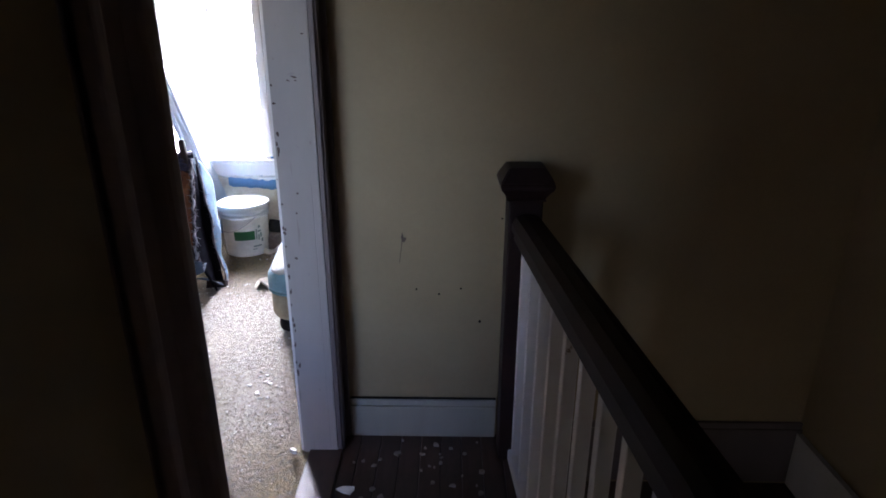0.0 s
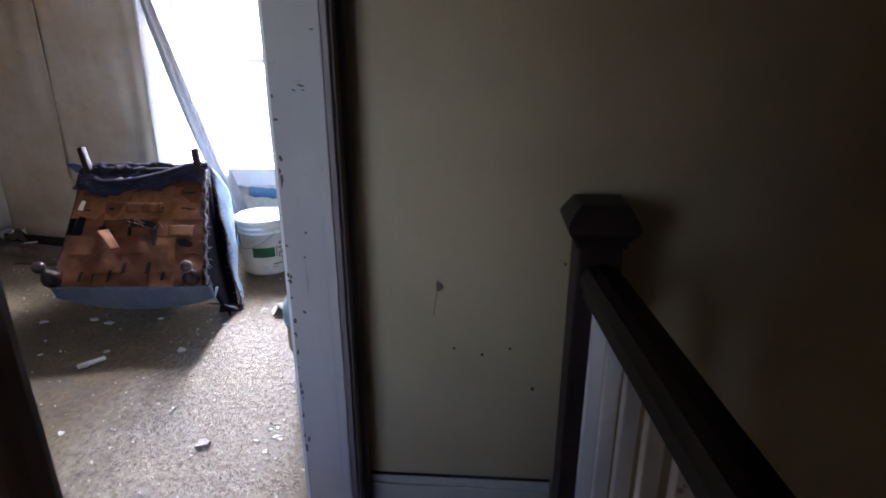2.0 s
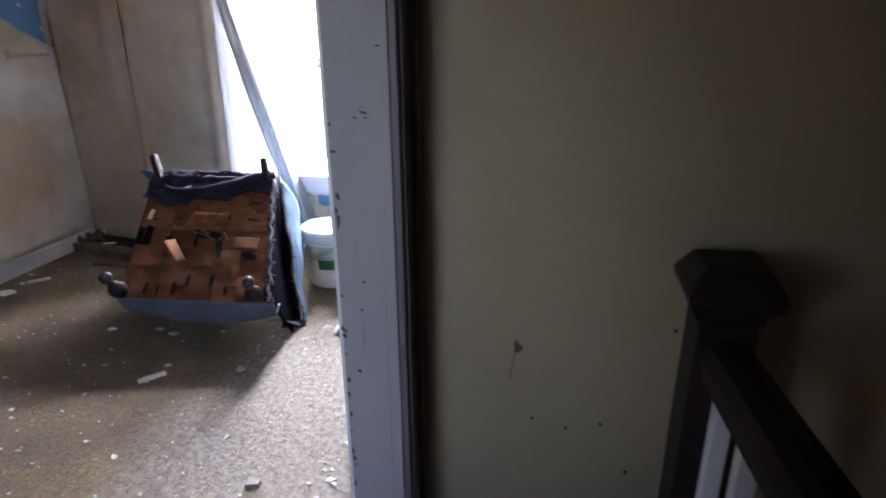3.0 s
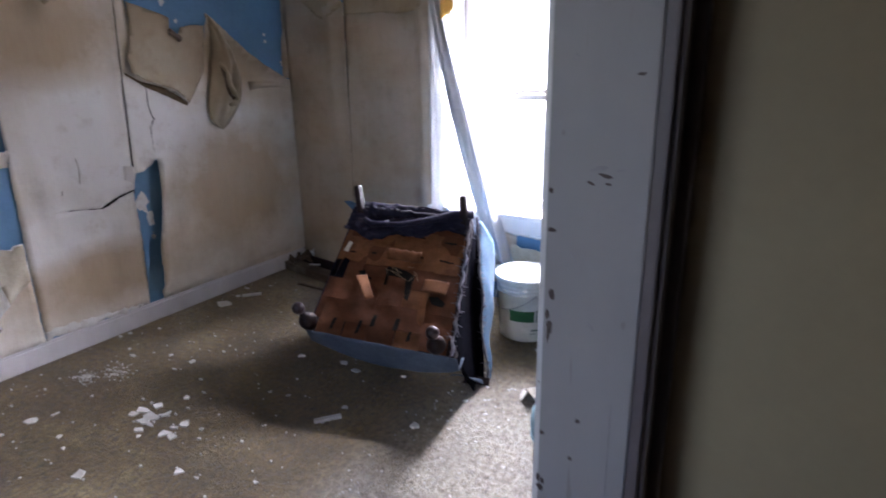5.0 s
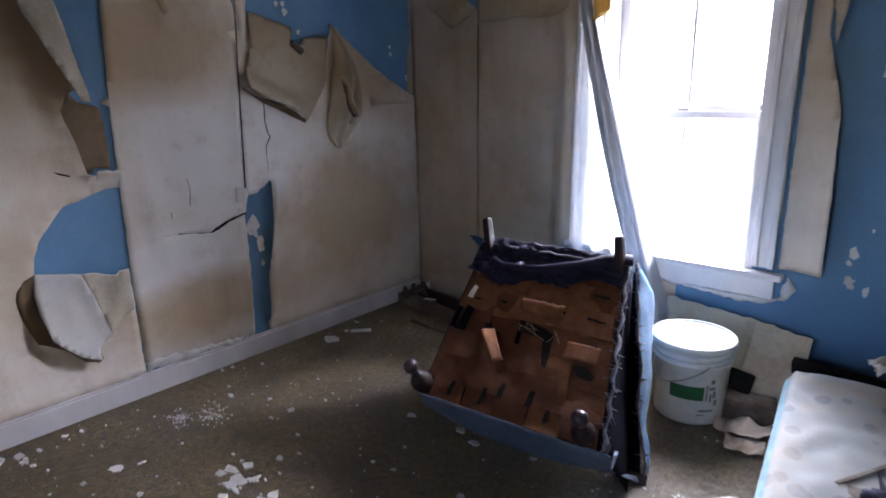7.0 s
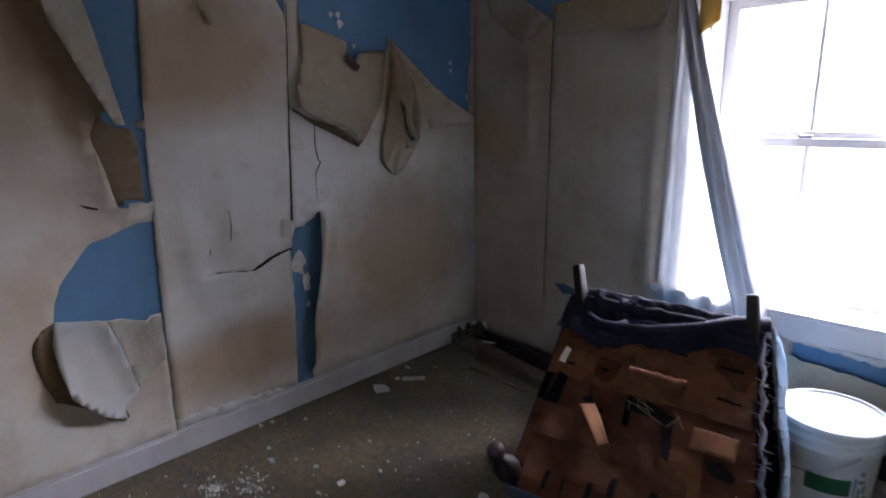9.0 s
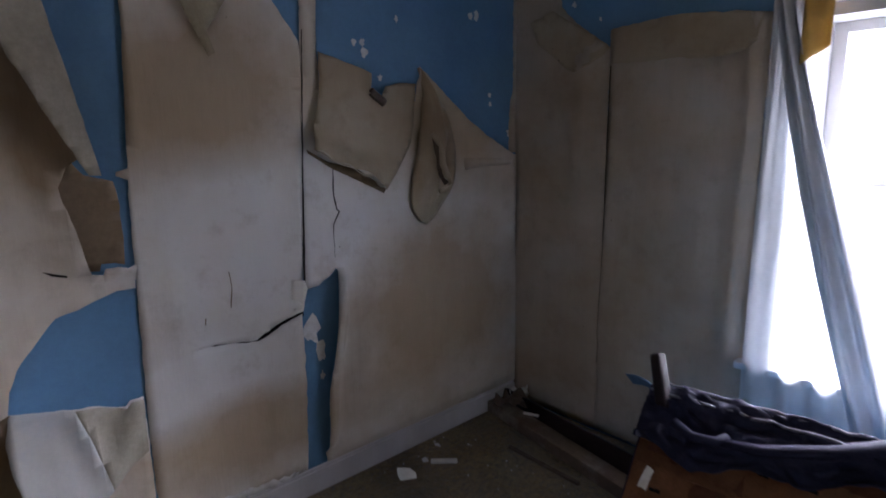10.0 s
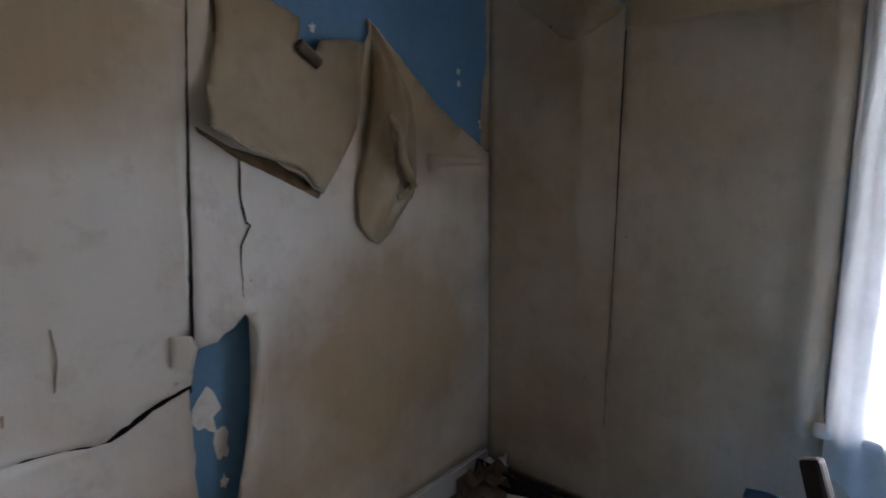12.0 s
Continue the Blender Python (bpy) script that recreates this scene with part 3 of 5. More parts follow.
part("shoe_rail", box(0.066, 0.126, -3.6, -1.152, 0.0, 0.045, 0.008), WHITE, rail_set)
part("fascia", box(0.118, 0.134, -4.0, 0.06, -0.26, 0.002, 0.003), WHITE, rail_set, "white painted stairwell edge board")
for i in range(28):
    y = -0.068 - i * 0.1225
    x = 0.004 + min(-y, 1.15) * 0.079
    part("baluster", moved(box(-0.016, 0.016, -0.016, 0.016, 0.04, 0.80, 0.003), pose(x, y, 0, 0, 0, random.uniform(-2, 2))), WHITE, rail_set)

# ---------------------------------------------------------------- window
win = structure(new("window_1"), "white double-hung sash window with bright daylight outside", "window")
YG = YB + 0.13
part("casing", box(WX0 - 0.105, WX0, YB - 0.022, YB, WZ0 + 0.02, WZ1 + 0.1, 0.005), WHITE_CLEAN, win)
b = box(WX1, WX1 + 0.089, YB - 0.02, YB, WZ0 + 0.02, WZ1 + 0.1, 0.005)
box(WX1 + 0.066, WX1 + 0.091, YB - 0.036, YB, WZ0 + 0.02, WZ1 + 0.1, 0.006, b)
box(WX1 + 0.012, WX1 + 0.026, YB - 0.026, YB, WZ0 + 0.02, WZ1 + 0.1, 0.004, b)
part("casing", b, WHITE_CLEAN, win)
part("casing", box(WX0 - 0.105, WX1 + 0.091, YB - 0.026, YB, WZ1, WZ1 + 0.11, 0.005), WHITE_CLEAN, win)
part("window_sill", box(WX0 - 0.13, WX1 + 0.13, YB - 0.055, YB + 0.1, WZ0 - 0.028, WZ0 + 0.002, 0.008), WHITE_CLEAN, win)
part("apron", box(WX0 - 0.10, WX1 + 0.10, YB - 0.02, YB, WZ0 - 0.12, WZ0 - 0.03, 0.005), WHITE_CLEAN, win)
part("outer_sill", box(WX0, WX1, YB + 0.1, YB + 0.3, WZ0 - 0.05, WZ0 - 0.002, 0.004), WHITE_CLEAN, win)
for x0, x1 in ((WX0, WX0 + 0.035), (WX1 - 0.035, WX1)):
    part("window_frame", box(x0, x1, YB + 0.002, YB + 0.24, WZ0 + 0.002, WZ1), WHITE_CLEAN, win)
part("window_frame", box(WX0 + 0.035, WX1 - 0.035, YB + 0.002, YB + 0.24, WZ1 - 0.04, WZ1), WHITE_CLEAN, win)


def sash(z0, z1, y):
    """A sash with stiles, rails and an upright glazing bar, and its two panes."""
    x0, x1 = WX0 + 0.036, WX1 - 0.036
    s = part("sash", box(x0, x0 + 0.045, y, y + 0.035, z0, z1, 0.004), WHITE_CLEAN, win)
    part("stile", box(x1 - 0.045, x1, y, y + 0.035, z0, z1, 0.004), WHITE_CLEAN, s)
    part("rail", box(x0 + 0.045, x1 - 0.045, y, y + 0.035, z0, z0 + 0.055, 0.004), WHITE_CLEAN, s)
    part("rail", box(x0 + 0.045, x1 - 0.045, y, y + 0.035, z1 - 0.036, z1, 0.004), WHITE_CLEAN, s)
    xm = (x0 + x1) / 2
    part("glazing_bar", box(xm - 0.009, xm + 0.009, y + 0.006, y + 0.03, z0 + 0.05, z1 - 0.03, 0.003), WHITE_CLEAN, s)
    for a, c in ((x0 + 0.045, xm - 0.009), (xm + 0.009, x1 - 0.045)):
        g = part("pane", box(a, c, y + 0.016, y + 0.019, z0 + 0.05, z1 - 0.03), GLASS, s, "clear window pane")
        g.visible_shadow = False


sash(WZ0 + 0.005, 1.25, YG)
sash(1.222, WZ1 - 0.042, YG + 0.038)
part("sash_lock", box(-0.60, -0.55, YG + 0.003, YG + 0.03, 1.25, 1.264, 0.004), STEEL, win, "small dull metal sash lock")

win_near = structure(new("window_2"), "plain white window in the near wall", "window")
part("casing", box(-0.61, -0.51, YN, YN + 0.02, 0.6, 1.94, 0.004), WHITE_CLEAN, win_near)
part("casing", box(0.31, 0.41, YN, YN + 0.02, 0.6, 1.94, 0.004), WHITE_CLEAN, win_near)
part("casing", box(-0.51, 0.31, YN, YN + 0.02, 1.84, 1.94, 0.004), WHITE_CLEAN, win_near)
part("window_sill", box(-0.63, 0.43, YN - 0.02, YN + 0.05, 0.57, 0.6, 0.006), WHITE_CLEAN, win_near)
b = bmesh.new()
bmesh.ops.create_grid(b, x_segments=1, y_segments=1, size=30)
structure(part("backdrop", moved(b, pose(0, 60, 8, 90)), HAZE), "pale hazy sky far outside the window", "sky")
b = bmesh.new()
bmesh.ops.create_grid(b, x_segments=1, y_segments=1, size=200)
GRASS = stained("pale_ground", (0.60, 0.57, 0.52), (0.52, 0.49, 0.44), 0.95, 0.3, 5)
structure(part("ground", moved(b, pose(0, 205.5, -3.0)), GRASS), "pale ground outside the house", "ground")

# ---------------------------------------------------------------- wallpaper on the left wall
def on_left(u, v, d):
    return Vector((XL + 0.001 + d, u, v))


def on_back(u, v, d):
    return Vector((u, YB - 0.001 - d, v))


def paper(name, pts, wall, lift, material=PAPER, amp=0.004, cell=0.04, seed=0, label="", thick=0.0012):
    place = on_left if wall is wall_left else on_back
    return part(name, sheet(torn(pts, amp, 0.022, seed), place, lift, cell, thick), material, wall, label, True)


def lift_one(u, v):
    d = ripple(u, v, 0.005, 3, 1)
    d += 0.045 * near(u, v, (2.90, 1.40), (2.76, 2.05), 0.20)
    rise = max(0.0, min(1.0, (u - 2.66) / 0.16)) ** 2
    d += 0.040 * rise * max(0.0, min(1.0, (v - 1.068 + 0.25 * max(0.0, u - 2.77)) / 0.015)) * max(0.0, min(1.0, (1.36 - v) / 0.12))
    return d + 0.006 * near(u, v, (2.60, 0.75), (2.95, 1.0), 0.08)


paper("wallpaper_strip", [(YN, 0.108), (2.928, 0.108), (2.927, 0.175), (2.928, 0.325), (2.929, 0.447), (2.929, 0.632), (2.888, 0.631), (2.874, 0.615), (2.80, 0.642), (2.727, 0.654), (2.575, 0.690), (2.587, 0.759), (2.612, 0.816), (2.671, 0.888), (2.723, 0.947), (2.781, 0.960), (2.852, 0.986), (2.892, 0.999), (2.945, 0.999), (2.947, 1.082), (2.926, 1.072), (2.900, 1.080), (2.862, 1.080), (2.855, 1.062), (2.825, 1.068), (2.806, 1.176), (2.789, 1.261), (2.776, 1.33), (2.800, 1.385), (2.868, 1.443), (2.849, 1.543), (2.829, 1.658), (2.806, 1.768), (2.77, 2.1), (2.75, H - 0.01), (YN, H - 0.01)],
      wall_left, lift_one, amp=0.003, seed=1)
# the strip's torn edge folded back over it, showing the backing
FOLD_RIGHT = ((1.359, 2.883), (1.443, 2.868), (1.543, 2.849), (1.658, 2.829), (1.768, 2.806), (2.05, 2.76))


def fold_right(v):
    for (a, p), (c, q) in zip(FOLD_RIGHT, FOLD_RIGHT[1:]):
        if v <= c:
            return p + (q - p) * (v - a) / (c - a)
    return FOLD_RIGHT[-1][1]


paper("folded_edge", [(2.60, 2.02), (2.76, 2.05), (2.806, 1.768), (2.829, 1.658), (2.849, 1.543), (2.868, 1.443), (2.883, 1.359), (2.848, 1.362), (2.801, 1.453), (2.760, 1.539), (2.726, 1.621), (2.697, 1.673), (2.677, 1.750)], wall_left,
      lambda u, v: lift_one(u, v) + 0.008 + 0.55 * max(0.0, fold_right(v) - u), PAPER_FOLD, 0.0015, 0.03, 2, "khaki back of folded wallpaper")
# tongue hanging down from the hole
def lift_tongue(u, v):
    loose = 1.0 - max(0.0, min(1.0, (u - 2.56) / 0.30))
    low = max(0.0, min(1.0, (0.68 - v) / 0.36))
    return lift_one(u, v) + 0.004 + 0.085 * low * loose ** 0.8 + 0.020 * near(u, v, (2.74, 0.64), (2.80, 0.37), 0.05) + 0.004 * noise.noise(Vector((u * 14, v * 14, 5)))


# brown sheet painting the shade behind the tongue's loose edge
paper("shaded_hollow", [(2.577, 0.690), (2.535, 0.670), (2.506, 0.633), (2.497, 0.601), (2.501, 0.542), (2.514, 0.478), (2.539, 0.395), (2.581, 0.370), (2.631, 0.333), (2.694, 0.258), (2.745, 0.236), (2.765, 0.25), (2.70, 0.42), (2.64, 0.60)], wall_left, lambda u, v: lift_one(u, v) + 0.0025, STAIN_SHADE, 0.0015, 0.03, 47, "brown hollow painted with the shade behind torn wallpaper")
paper("hanging_tongue", [(2.576, 0.692), (2.556, 0.606), (2.560, 0.522), (2.573, 0.446), (2.579, 0.414), (2.614, 0.368), (2.667, 0.308), (2.721, 0.275), (2.749, 0.261), (2.743, 0.290), (2.749, 0.320), (2.762, 0.328), (2.803, 0.365), (2.790, 0.430), (2.775, 0.500), (2.752, 0.590), (2.732, 0.655)], wall_left,
      lift_tongue, PAPER_PALE, 0.0015, 0.025, 3, "pale back of a torn wallpaper tongue")
paper("wallpaper_fold", [(2.733, 0.655), (2.752, 0.590), (2.775, 0.500), (2.790, 0.430), (2.803, 0.365), (2.86, 0.405), (2.924, 0.440), (2.926, 0.628), (2.888, 0.629), (2.874, 0.613), (2.80, 0.640)], wall_left,
      lambda u, v: lift_tongue(u, v) + 0.024 * near(u, v, (2.90, 0.60), (2.83, 0.42), 0.06), PAPER_FOLD, 0.001, 0.025, 48, "creased wallpaper beside the torn tongue")


def lift_two(u, v):
    d = ripple(u, v, 0.0055, 3.5, 4)
    d += 0.022 * near(u, v, (3.34, 0.74), (3.50, 0.81), 0.09) * (1 if v > 0.72 + (u - 3.3) * 0.4 else 0.25)
    d += 0.012 * near(u, v, (3.24, 0.98), (3.24, 0.85), 0.04)
    d += 0.012 * near(u, v, (3.53, 0.95), (3.58, 1.75), 0.05)
    d += 0.012 * near(u, v, (3.06, 0.98), (3.12, 0.62), 0.06) + 0.010 * near(u, v, (3.14, 0.86), (3.26, 0.84), 0.05) + 0.014 * near(u, v, (3.44, 0.62), (3.40, 0.32), 0.07)
    return d + 0.02 * near(u, v, (3.17, 1.86), (3.25, 1.70), 0.06)


paper("wallpaper_strip", [(2.930, 0.150), (3.05, 0.140), (3.20, 0.132), (3.36, 0.122), (3.498, 0.112), (3.505, 0.20), (3.520, 0.47), (3.522, 0.65), (3.520, 0.780), (3.43, 0.757), (3.37, 0.728), (3.335, 0.7175), (3.20, 0.737), (3.09, 0.7475), (3.20, 0.7395), (3.325, 0.7225), (3.36, 0.742), (3.41, 0.763), (3.526, 0.790), (3.528, 0.90), (3.553, 1.35), (3.580, 1.80), (3.52, 1.88), (3.45, 1.98), (3.40, H - 0.01), (3.02, H - 0.01), (2.995, 1.80), (2.981, 1.59), (2.966, 1.375), (2.932, 1.365), (2.930, 1.354), (2.963, 1.338), (2.958, 1.272), (2.950, 1.00), (2.936, 0.63)],
      wall_left, lift_two, amp=0.0022, seed=5)
paper("wallpaper_tab", [(3.479, 0.926), (3.520, 0.922), (3.533, 0.885), (3.524, 0.822), (3.485, 0.801), (3.474, 0.84)], wall_left, lambda u, v: 0.014 + 0.035 * max(0.0, (u - 3.47) / 0.06) * max(0.0, (v - 0.79) / 0.13), PAPER, 0.001, 0.02, 6, "grey back of a turned-up wallpaper tab")
paper("wallpaper_fold", [(3.15, 1.90), (3.235, 1.72), (3.262, 1.735), (3.24, 1.80), (3.33, 1.93), (3.25, 2.05)], wall_left, lambda u, v: 0.028 + 0.012 * near(u, v, (3.15, 1.9), (3.24, 1.72), 0.05), PAPER_BACK, 0.002, 0.03, 7, "folded corner of stained wallpaper")
paper("bare_plaster", [(2.926, 0.113), (3.50, 0.113), (3.48, 0.125), (3.30, 0.142), (3.12, 0.160), (2.93, 0.165)], wall_left, lambda u, v: 0.0135, FLAKE, 0.009, 0.05, 8, "patch of bare white plaster")


def lift_three(u, v):
    d = ripple(u, v, 0.0055, 3, 9)
    d += 0.058 * near(u, v, (3.69, 0.90), (3.59, 0.22), 0.075)
    d += 0.028 * near(u, v, (3.86, 0.95), (3.80, 0.45), 0.05) * 0.4
    d += 0.02 * near(u, v, (4.14, 1.72), (4.70, 1.38), 0.07)
    return d + 0.03 * near(u, v, (4.45, 1.33), (4.72, 1.32), 0.04)


paper("wallpaper_strip", [(3.592, 0.112), (4.798, 0.112), (4.799, 1.345), (4.70, 1.375), (4.55, 1.45), (4.42, 1.53), (4.25, 1.66), (4.141, 1.746), (4.125, 1.60), (3.66, 1.59), (3.648, 1.763), (3.660, 1.93), (3.70, H - 0.01), (3.61, H - 0.01), (3.586, 1.85), (3.556, 1.35), (3.536, 0.890), (3.542, 0.872), (3.603, 0.879), (3.640, 0.91), (3.672, 0.942), (3.680, 0.86), (3.648, 0.678), (3.624, 0.563), (3.600, 0.447), (3.578, 0.213)],
      wall_left, lift_three, amp=0.002, seed=10)
# a sheet that fell forward and shows its back
def lift_fallen(u, v):
    hang = max(0.0, min(1.0, (4.11 - u - 0.39 * (1.65 - v)) / 0.16))
    d = 0.035 * max(0.0, (1.7 - v) / 0.4) + 0.042 * near(u, v, (3.6, 1.41), (3.90, 1.265), 0.09)
    return lift_three(u, v) + 0.004 + d * hang + ripple(u, v, 0.004, 5, 3)


paper("fallen_sheet", [(3.650, 1.769), (3.793, 1.733), (3.86, 1.715), (3.893, 1.703), (3.883, 1.627), (3.93, 1.61), (3.956, 1.655), (4.04, 1.672), (4.118, 1.672), (4.112, 1.60), (4.105, 1.50), (4.085, 1.42), (4.03, 1.34), (3.985, 1.28), (3.945, 1.232), (3.90, 1.268), (3.809, 1.318), (3.74, 1.335), (3.672, 1.358), (3.579, 1.412), (3.606, 1.508), (3.635, 1.592), (3.648, 1.66)], wall_left,
      lift_fallen, PAPER_KHAKI, 0.002, 0.03, 11, "khaki back of a fallen wallpaper sheet")
# brown strip standing in for the shadow below the fallen sheet's lip
paper("underside_shade", [(3.583, 1.412), (3.672, 1.362), (3.81, 1.325), (3.945, 1.236), (3.933, 1.219), (3.82, 1.274), (3.691, 1.333), (3.587, 1.398)], wall_left, lambda u, v: lift_three(u, v) + 0.004, STAIN_SHADE, 0.001, 0.03, 53, "painted shade under the fallen sheet's lip")
part("torn_lip", tube([on_left(3.585 + 0.355 * k / 16, 1.408 - 0.172 * k / 16 + 0.006 * math.sin(k * 1.3), lift_fallen(3.6 + 0.34 * k / 16, 1.415 - 0.17 * k / 16) + 0.002) for k in range(17)], lambda q: 0.0045 + 0.003 * math.sin(q * 23), 6, None, 0.8), PAPER_FOLD, wall_left, "pale rolled lip of torn wallpaper", True)
part("torn_roll", surface(lambda u, v: on_left(3.868 + 0.065 * u - 0.010 * math.cos(v * 4.6), 1.632 - 0.045 * u - 0.014 * math.cos(v * 4.6), 0.040 + 0.014 * math.sin(v * 4.6)), 10, 10, 0.0015), OLDBOARD, wall_left, "small brown roll of torn wallpaper", True)


def curl(u, v):
    """The hanging loop: a long paper tongue, swollen and rolled towards its lower end."""
    z = 1.74 - 0.68 * u
    w = min(1.0, max(0.0, (u - 0.18) / 0.82))
    half = 0.004 + 0.036 * min(1.0, u / 0.2) * (1 - w) + 0.112 * math.sin(math.pi * min(1.0, w) ** 1.5) ** 0.62
    mid = 4.145 + 0.075 * math.sin(math.pi * min(1.0, u * 1.1)) + 0.02 * u
    a = (v - 0.5) * 2
    swell = math.sin(math.pi * min(1.0, u * 1.02)) ** 0.6
    hollow = 0.10 * math.exp(-((a - 0.30) / 0.26) ** 2) * math.exp(-((u - 0.60) / 0.15) ** 2)
    return Vector((XL + 0.016 + 0.085 * swell * (1 - a * a * 0.9) - hollow + 0.014 * noise.noise(Vector((u * 6, v * 5, 2))), mid + a * half, z))


part("hanging_curl", surface(curl, 30, 22, 0.0015), PAPER_KHAKI, wall_left, "rolled curl of hanging wallpaper", True)
LIP = [(4.122, 1.458), (4.156, 1.428), (4.176, 1.39), (4.184, 1.33), (4.214, 1.28), (4.240, 1.245), (4.222, 1.218), (4.175, 1.212)]
part("curl_edge", tube([Vector((XL + 0.118 - 0.003 * k, u, v)) for k, (u, v) in enumerate(LIP)], lambda q: 0.007 + 0.007 * math.sin(math.pi * q), 8, None, 1.5), PAPER_KHAKI, wall_left, "rolled lip of the hanging curl", True)
# dark sheet over the curl, painting the shade inside its roll
HOLLOW_SHADE = stained("paper_hollow_shade", (0.085, 0.058, 0.034), (0.05, 0.034, 0.02), 0.9, 12, 60)
part("curl_hollow_shade", sheet(torn([(4.120, 1.450), (4.162, 1.420), (4.188, 1.36), (4.200, 1.31), (4.242, 1.25), (4.206, 1.236), (4.168, 1.285), (4.152, 1.35), (4.136, 1.395)], 0.003, 0.015, 4), on_left, lambda u, v: 0.114 - 0.09 * (1.44 - v), 0.05), HOLLOW_SHADE, wall_left, "dark sheet painted as the shaded opening of the curl")
# bared brown paper, with the shadow of the fold painted in
paper("shaded_bare_patch", [(2.845, 1.362), (2.922, 1.338), (2.930, 1.284), (2.932, 1.164), (2.926, 1.077), (2.90, 1.086), (2.861, 1.089), (2.855, 1.067), (2.825, 1.071), (2.76, 1.10), (2.74, 1.20), (2.72, 1.30), (2.72, 1.38), (2.80, 1.42)], wall_left, lambda u, v: 0.003, STAIN_SHADE, 0.002, 0.03, 41, "brown bared patch with the fold's shadow in its colour")
paper("dark_line", [(2.708, 1.092), (2.735, 1.083), (2.767, 1.071), (2.767, 1.064), (2.73, 1.076)], wall_left, lambda u, v: lift_one(u, v) + 0.006, BLACK, 0.0005, 0.1, 50)
paper("dark_line", [(3.528, 0.905), (3.536, 0.90), (3.559, 1.35), (3.589, 1.84), (3.586, 1.84), (3.554, 1.35)], wall_left, lambda u, v: 0.022, BLACK, 0.001, 0.1, 42, "dark open seam in the wallpaper")
paper("dark_line", [(3.243, 1.00), (3.2455, 1.00), (3.250, 0.94), (3.2385, 0.87), (3.2365, 0.87), (3.247, 0.94)], wall_left, lambda u, v: lift_two(u, v) + 0.0015, STAIN_SHADE, 0.002, 0.1, 45)
paper("dark_line", [(3.147, 0.85), (3.151, 0.852), (3.150, 0.825), (3.147, 0.825)], wall_left, lambda u, v: lift_two(u, v) + 0.0015, STAIN_SHADE, 0.001, 0.1, 46)
# thin black line painting the lifted strip edge's shadow
paper("dark_line", [(2.9395, 0.635), (2.942, 0.635), (2.957, 0.995), (2.9545, 0.995)], wall_left, lambda u, v: 0.004, BLACK, 0.0005, 0.1, 43)
paper("dark_line", [(3.055, 0.775), (3.095, 0.722), (3.214, 0.715), (3.335, 0.700), (3.43, 0.740), (3.53, 0.768), (3.53, 0.800), (3.405, 0.790), (3.33, 0.748), (3.214, 0.752), (3.11, 0.765)], wall_left, lambda u, v: 0.0012, BLACK, 0.0005, 0.1, 44)
part("crack", sheet(torn([(3.6945, 1.345), (3.6975, 1.345), (3.692, 1.232), (3.7025, 1.175), (3.715, 1.165), (3.685, 1.115), (3.6815, 1.076), (3.681, 0.98), (3.680, 0.98), (3.679, 1.076), (3.681, 1.115), (3.709, 1.1655), (3.6995, 1.170), (3.688, 1.232)], 0.002, 0.02, 12), on_left, lambda u, v: lift_three(u, v) + 0.0015, 0.03), BLACK, wall_left, "dark crack in the wallpaper")

# curled edge beside the slit, a pressed fold by the corner
part("torn_roll", tube([on_left(3.694 - 0.075 * q + 0.028 * math.sin(math.pi * min(1.0, q * 1.3)), 0.940 - 0.62 * q, 0.034 - 0.012 * q) for q in [k / 22 for k in range(23)]], lambda q: 0.013 + 0.012 * math.sin(math.pi * min(1.0, q * 1.2 + 0.1)), 10, None, 0.55), PAPER, wall_left, "rolled edge of torn wallpaper", True)
paper("wallpaper_fold", [(4.408, 1.345), (4.55, 1.342), (4.752, 1.332), (4.745, 1.302), (4.58, 1.300), (4.417, 1.289)], wall_left, lambda u, v: lift_three(u, v) + 0.004, PAPER, 0.002, 0.03, 51, "pressed brown fold of wallpaper")

# white spackle and paint flecks on the bare blue plaster
rs = random.Random(4)


def fleck(u, v, size, wall, seed, tall=1.0):
    r = random.Random(seed)
    pts = [(u + size * q * math.cos(a), v + size * tall * q * math.sin(a)) for a, q in [(k * math.tau / 13, r.uniform(0.45, 1.15)) for k in range(13)]]
    part("spackle_patch", sheet(pts, on_left if wall is wall_left else on_back, lambda p, q: 0.0015, 0.2), FLAKE, wall)


for k, (u, v, s) in enumerate(((3.824, 1.82, 0.013), (3.864, 1.822, 0.014), (3.872, 1.782, 0.018), (4.038, 1.93, 0.012), (4.475, 1.99, 0.018), (4.51, 1.992, 0.018), (4.598, 1.64, 0.011), (4.602, 1.596, 0.014), (3.946, 1.69, 0.013), (4.74, 1.46, 0.020), (4.76, 1.40, 0.020))):
    fleck(u, v, s, wall_left, k, 1.3)
fleck(3.563, 0.70, 0.037, wall_left, 20, 1.8)
fleck(3.598, 0.60, 0.024, wall_left, 21, 2.7)
fleck(3.597, 0.50, 0.013, wall_left, 22, 1.6)
paper("corner_strip", [(4.735, 1.36), (4.795, 1.36), (4.797, H - 0.01), (4.775, H - 0.01), (4.768, 1.7), (4.74, 1.55)], wall_left, lambda u, v: 0.003, PAPER_DIM, 0.004, 0.05, 13)

# ---------------------------------------------------------------- wallpaper on the window wall
def lift_corner(u, v):
    return ripple(u, v, 0.006, 3, 20) + 0.022 * near(u, v, (-1.95, 1.70), (-1.72, 1.86), 0.06) + 0.02 * near(u, v, (-1.86, 0.9), (-1.84, 1.75), 0.08) + 0.012 * near(u, v, (-1.72, 0.5), (-1.72, 1.8), 0.04)


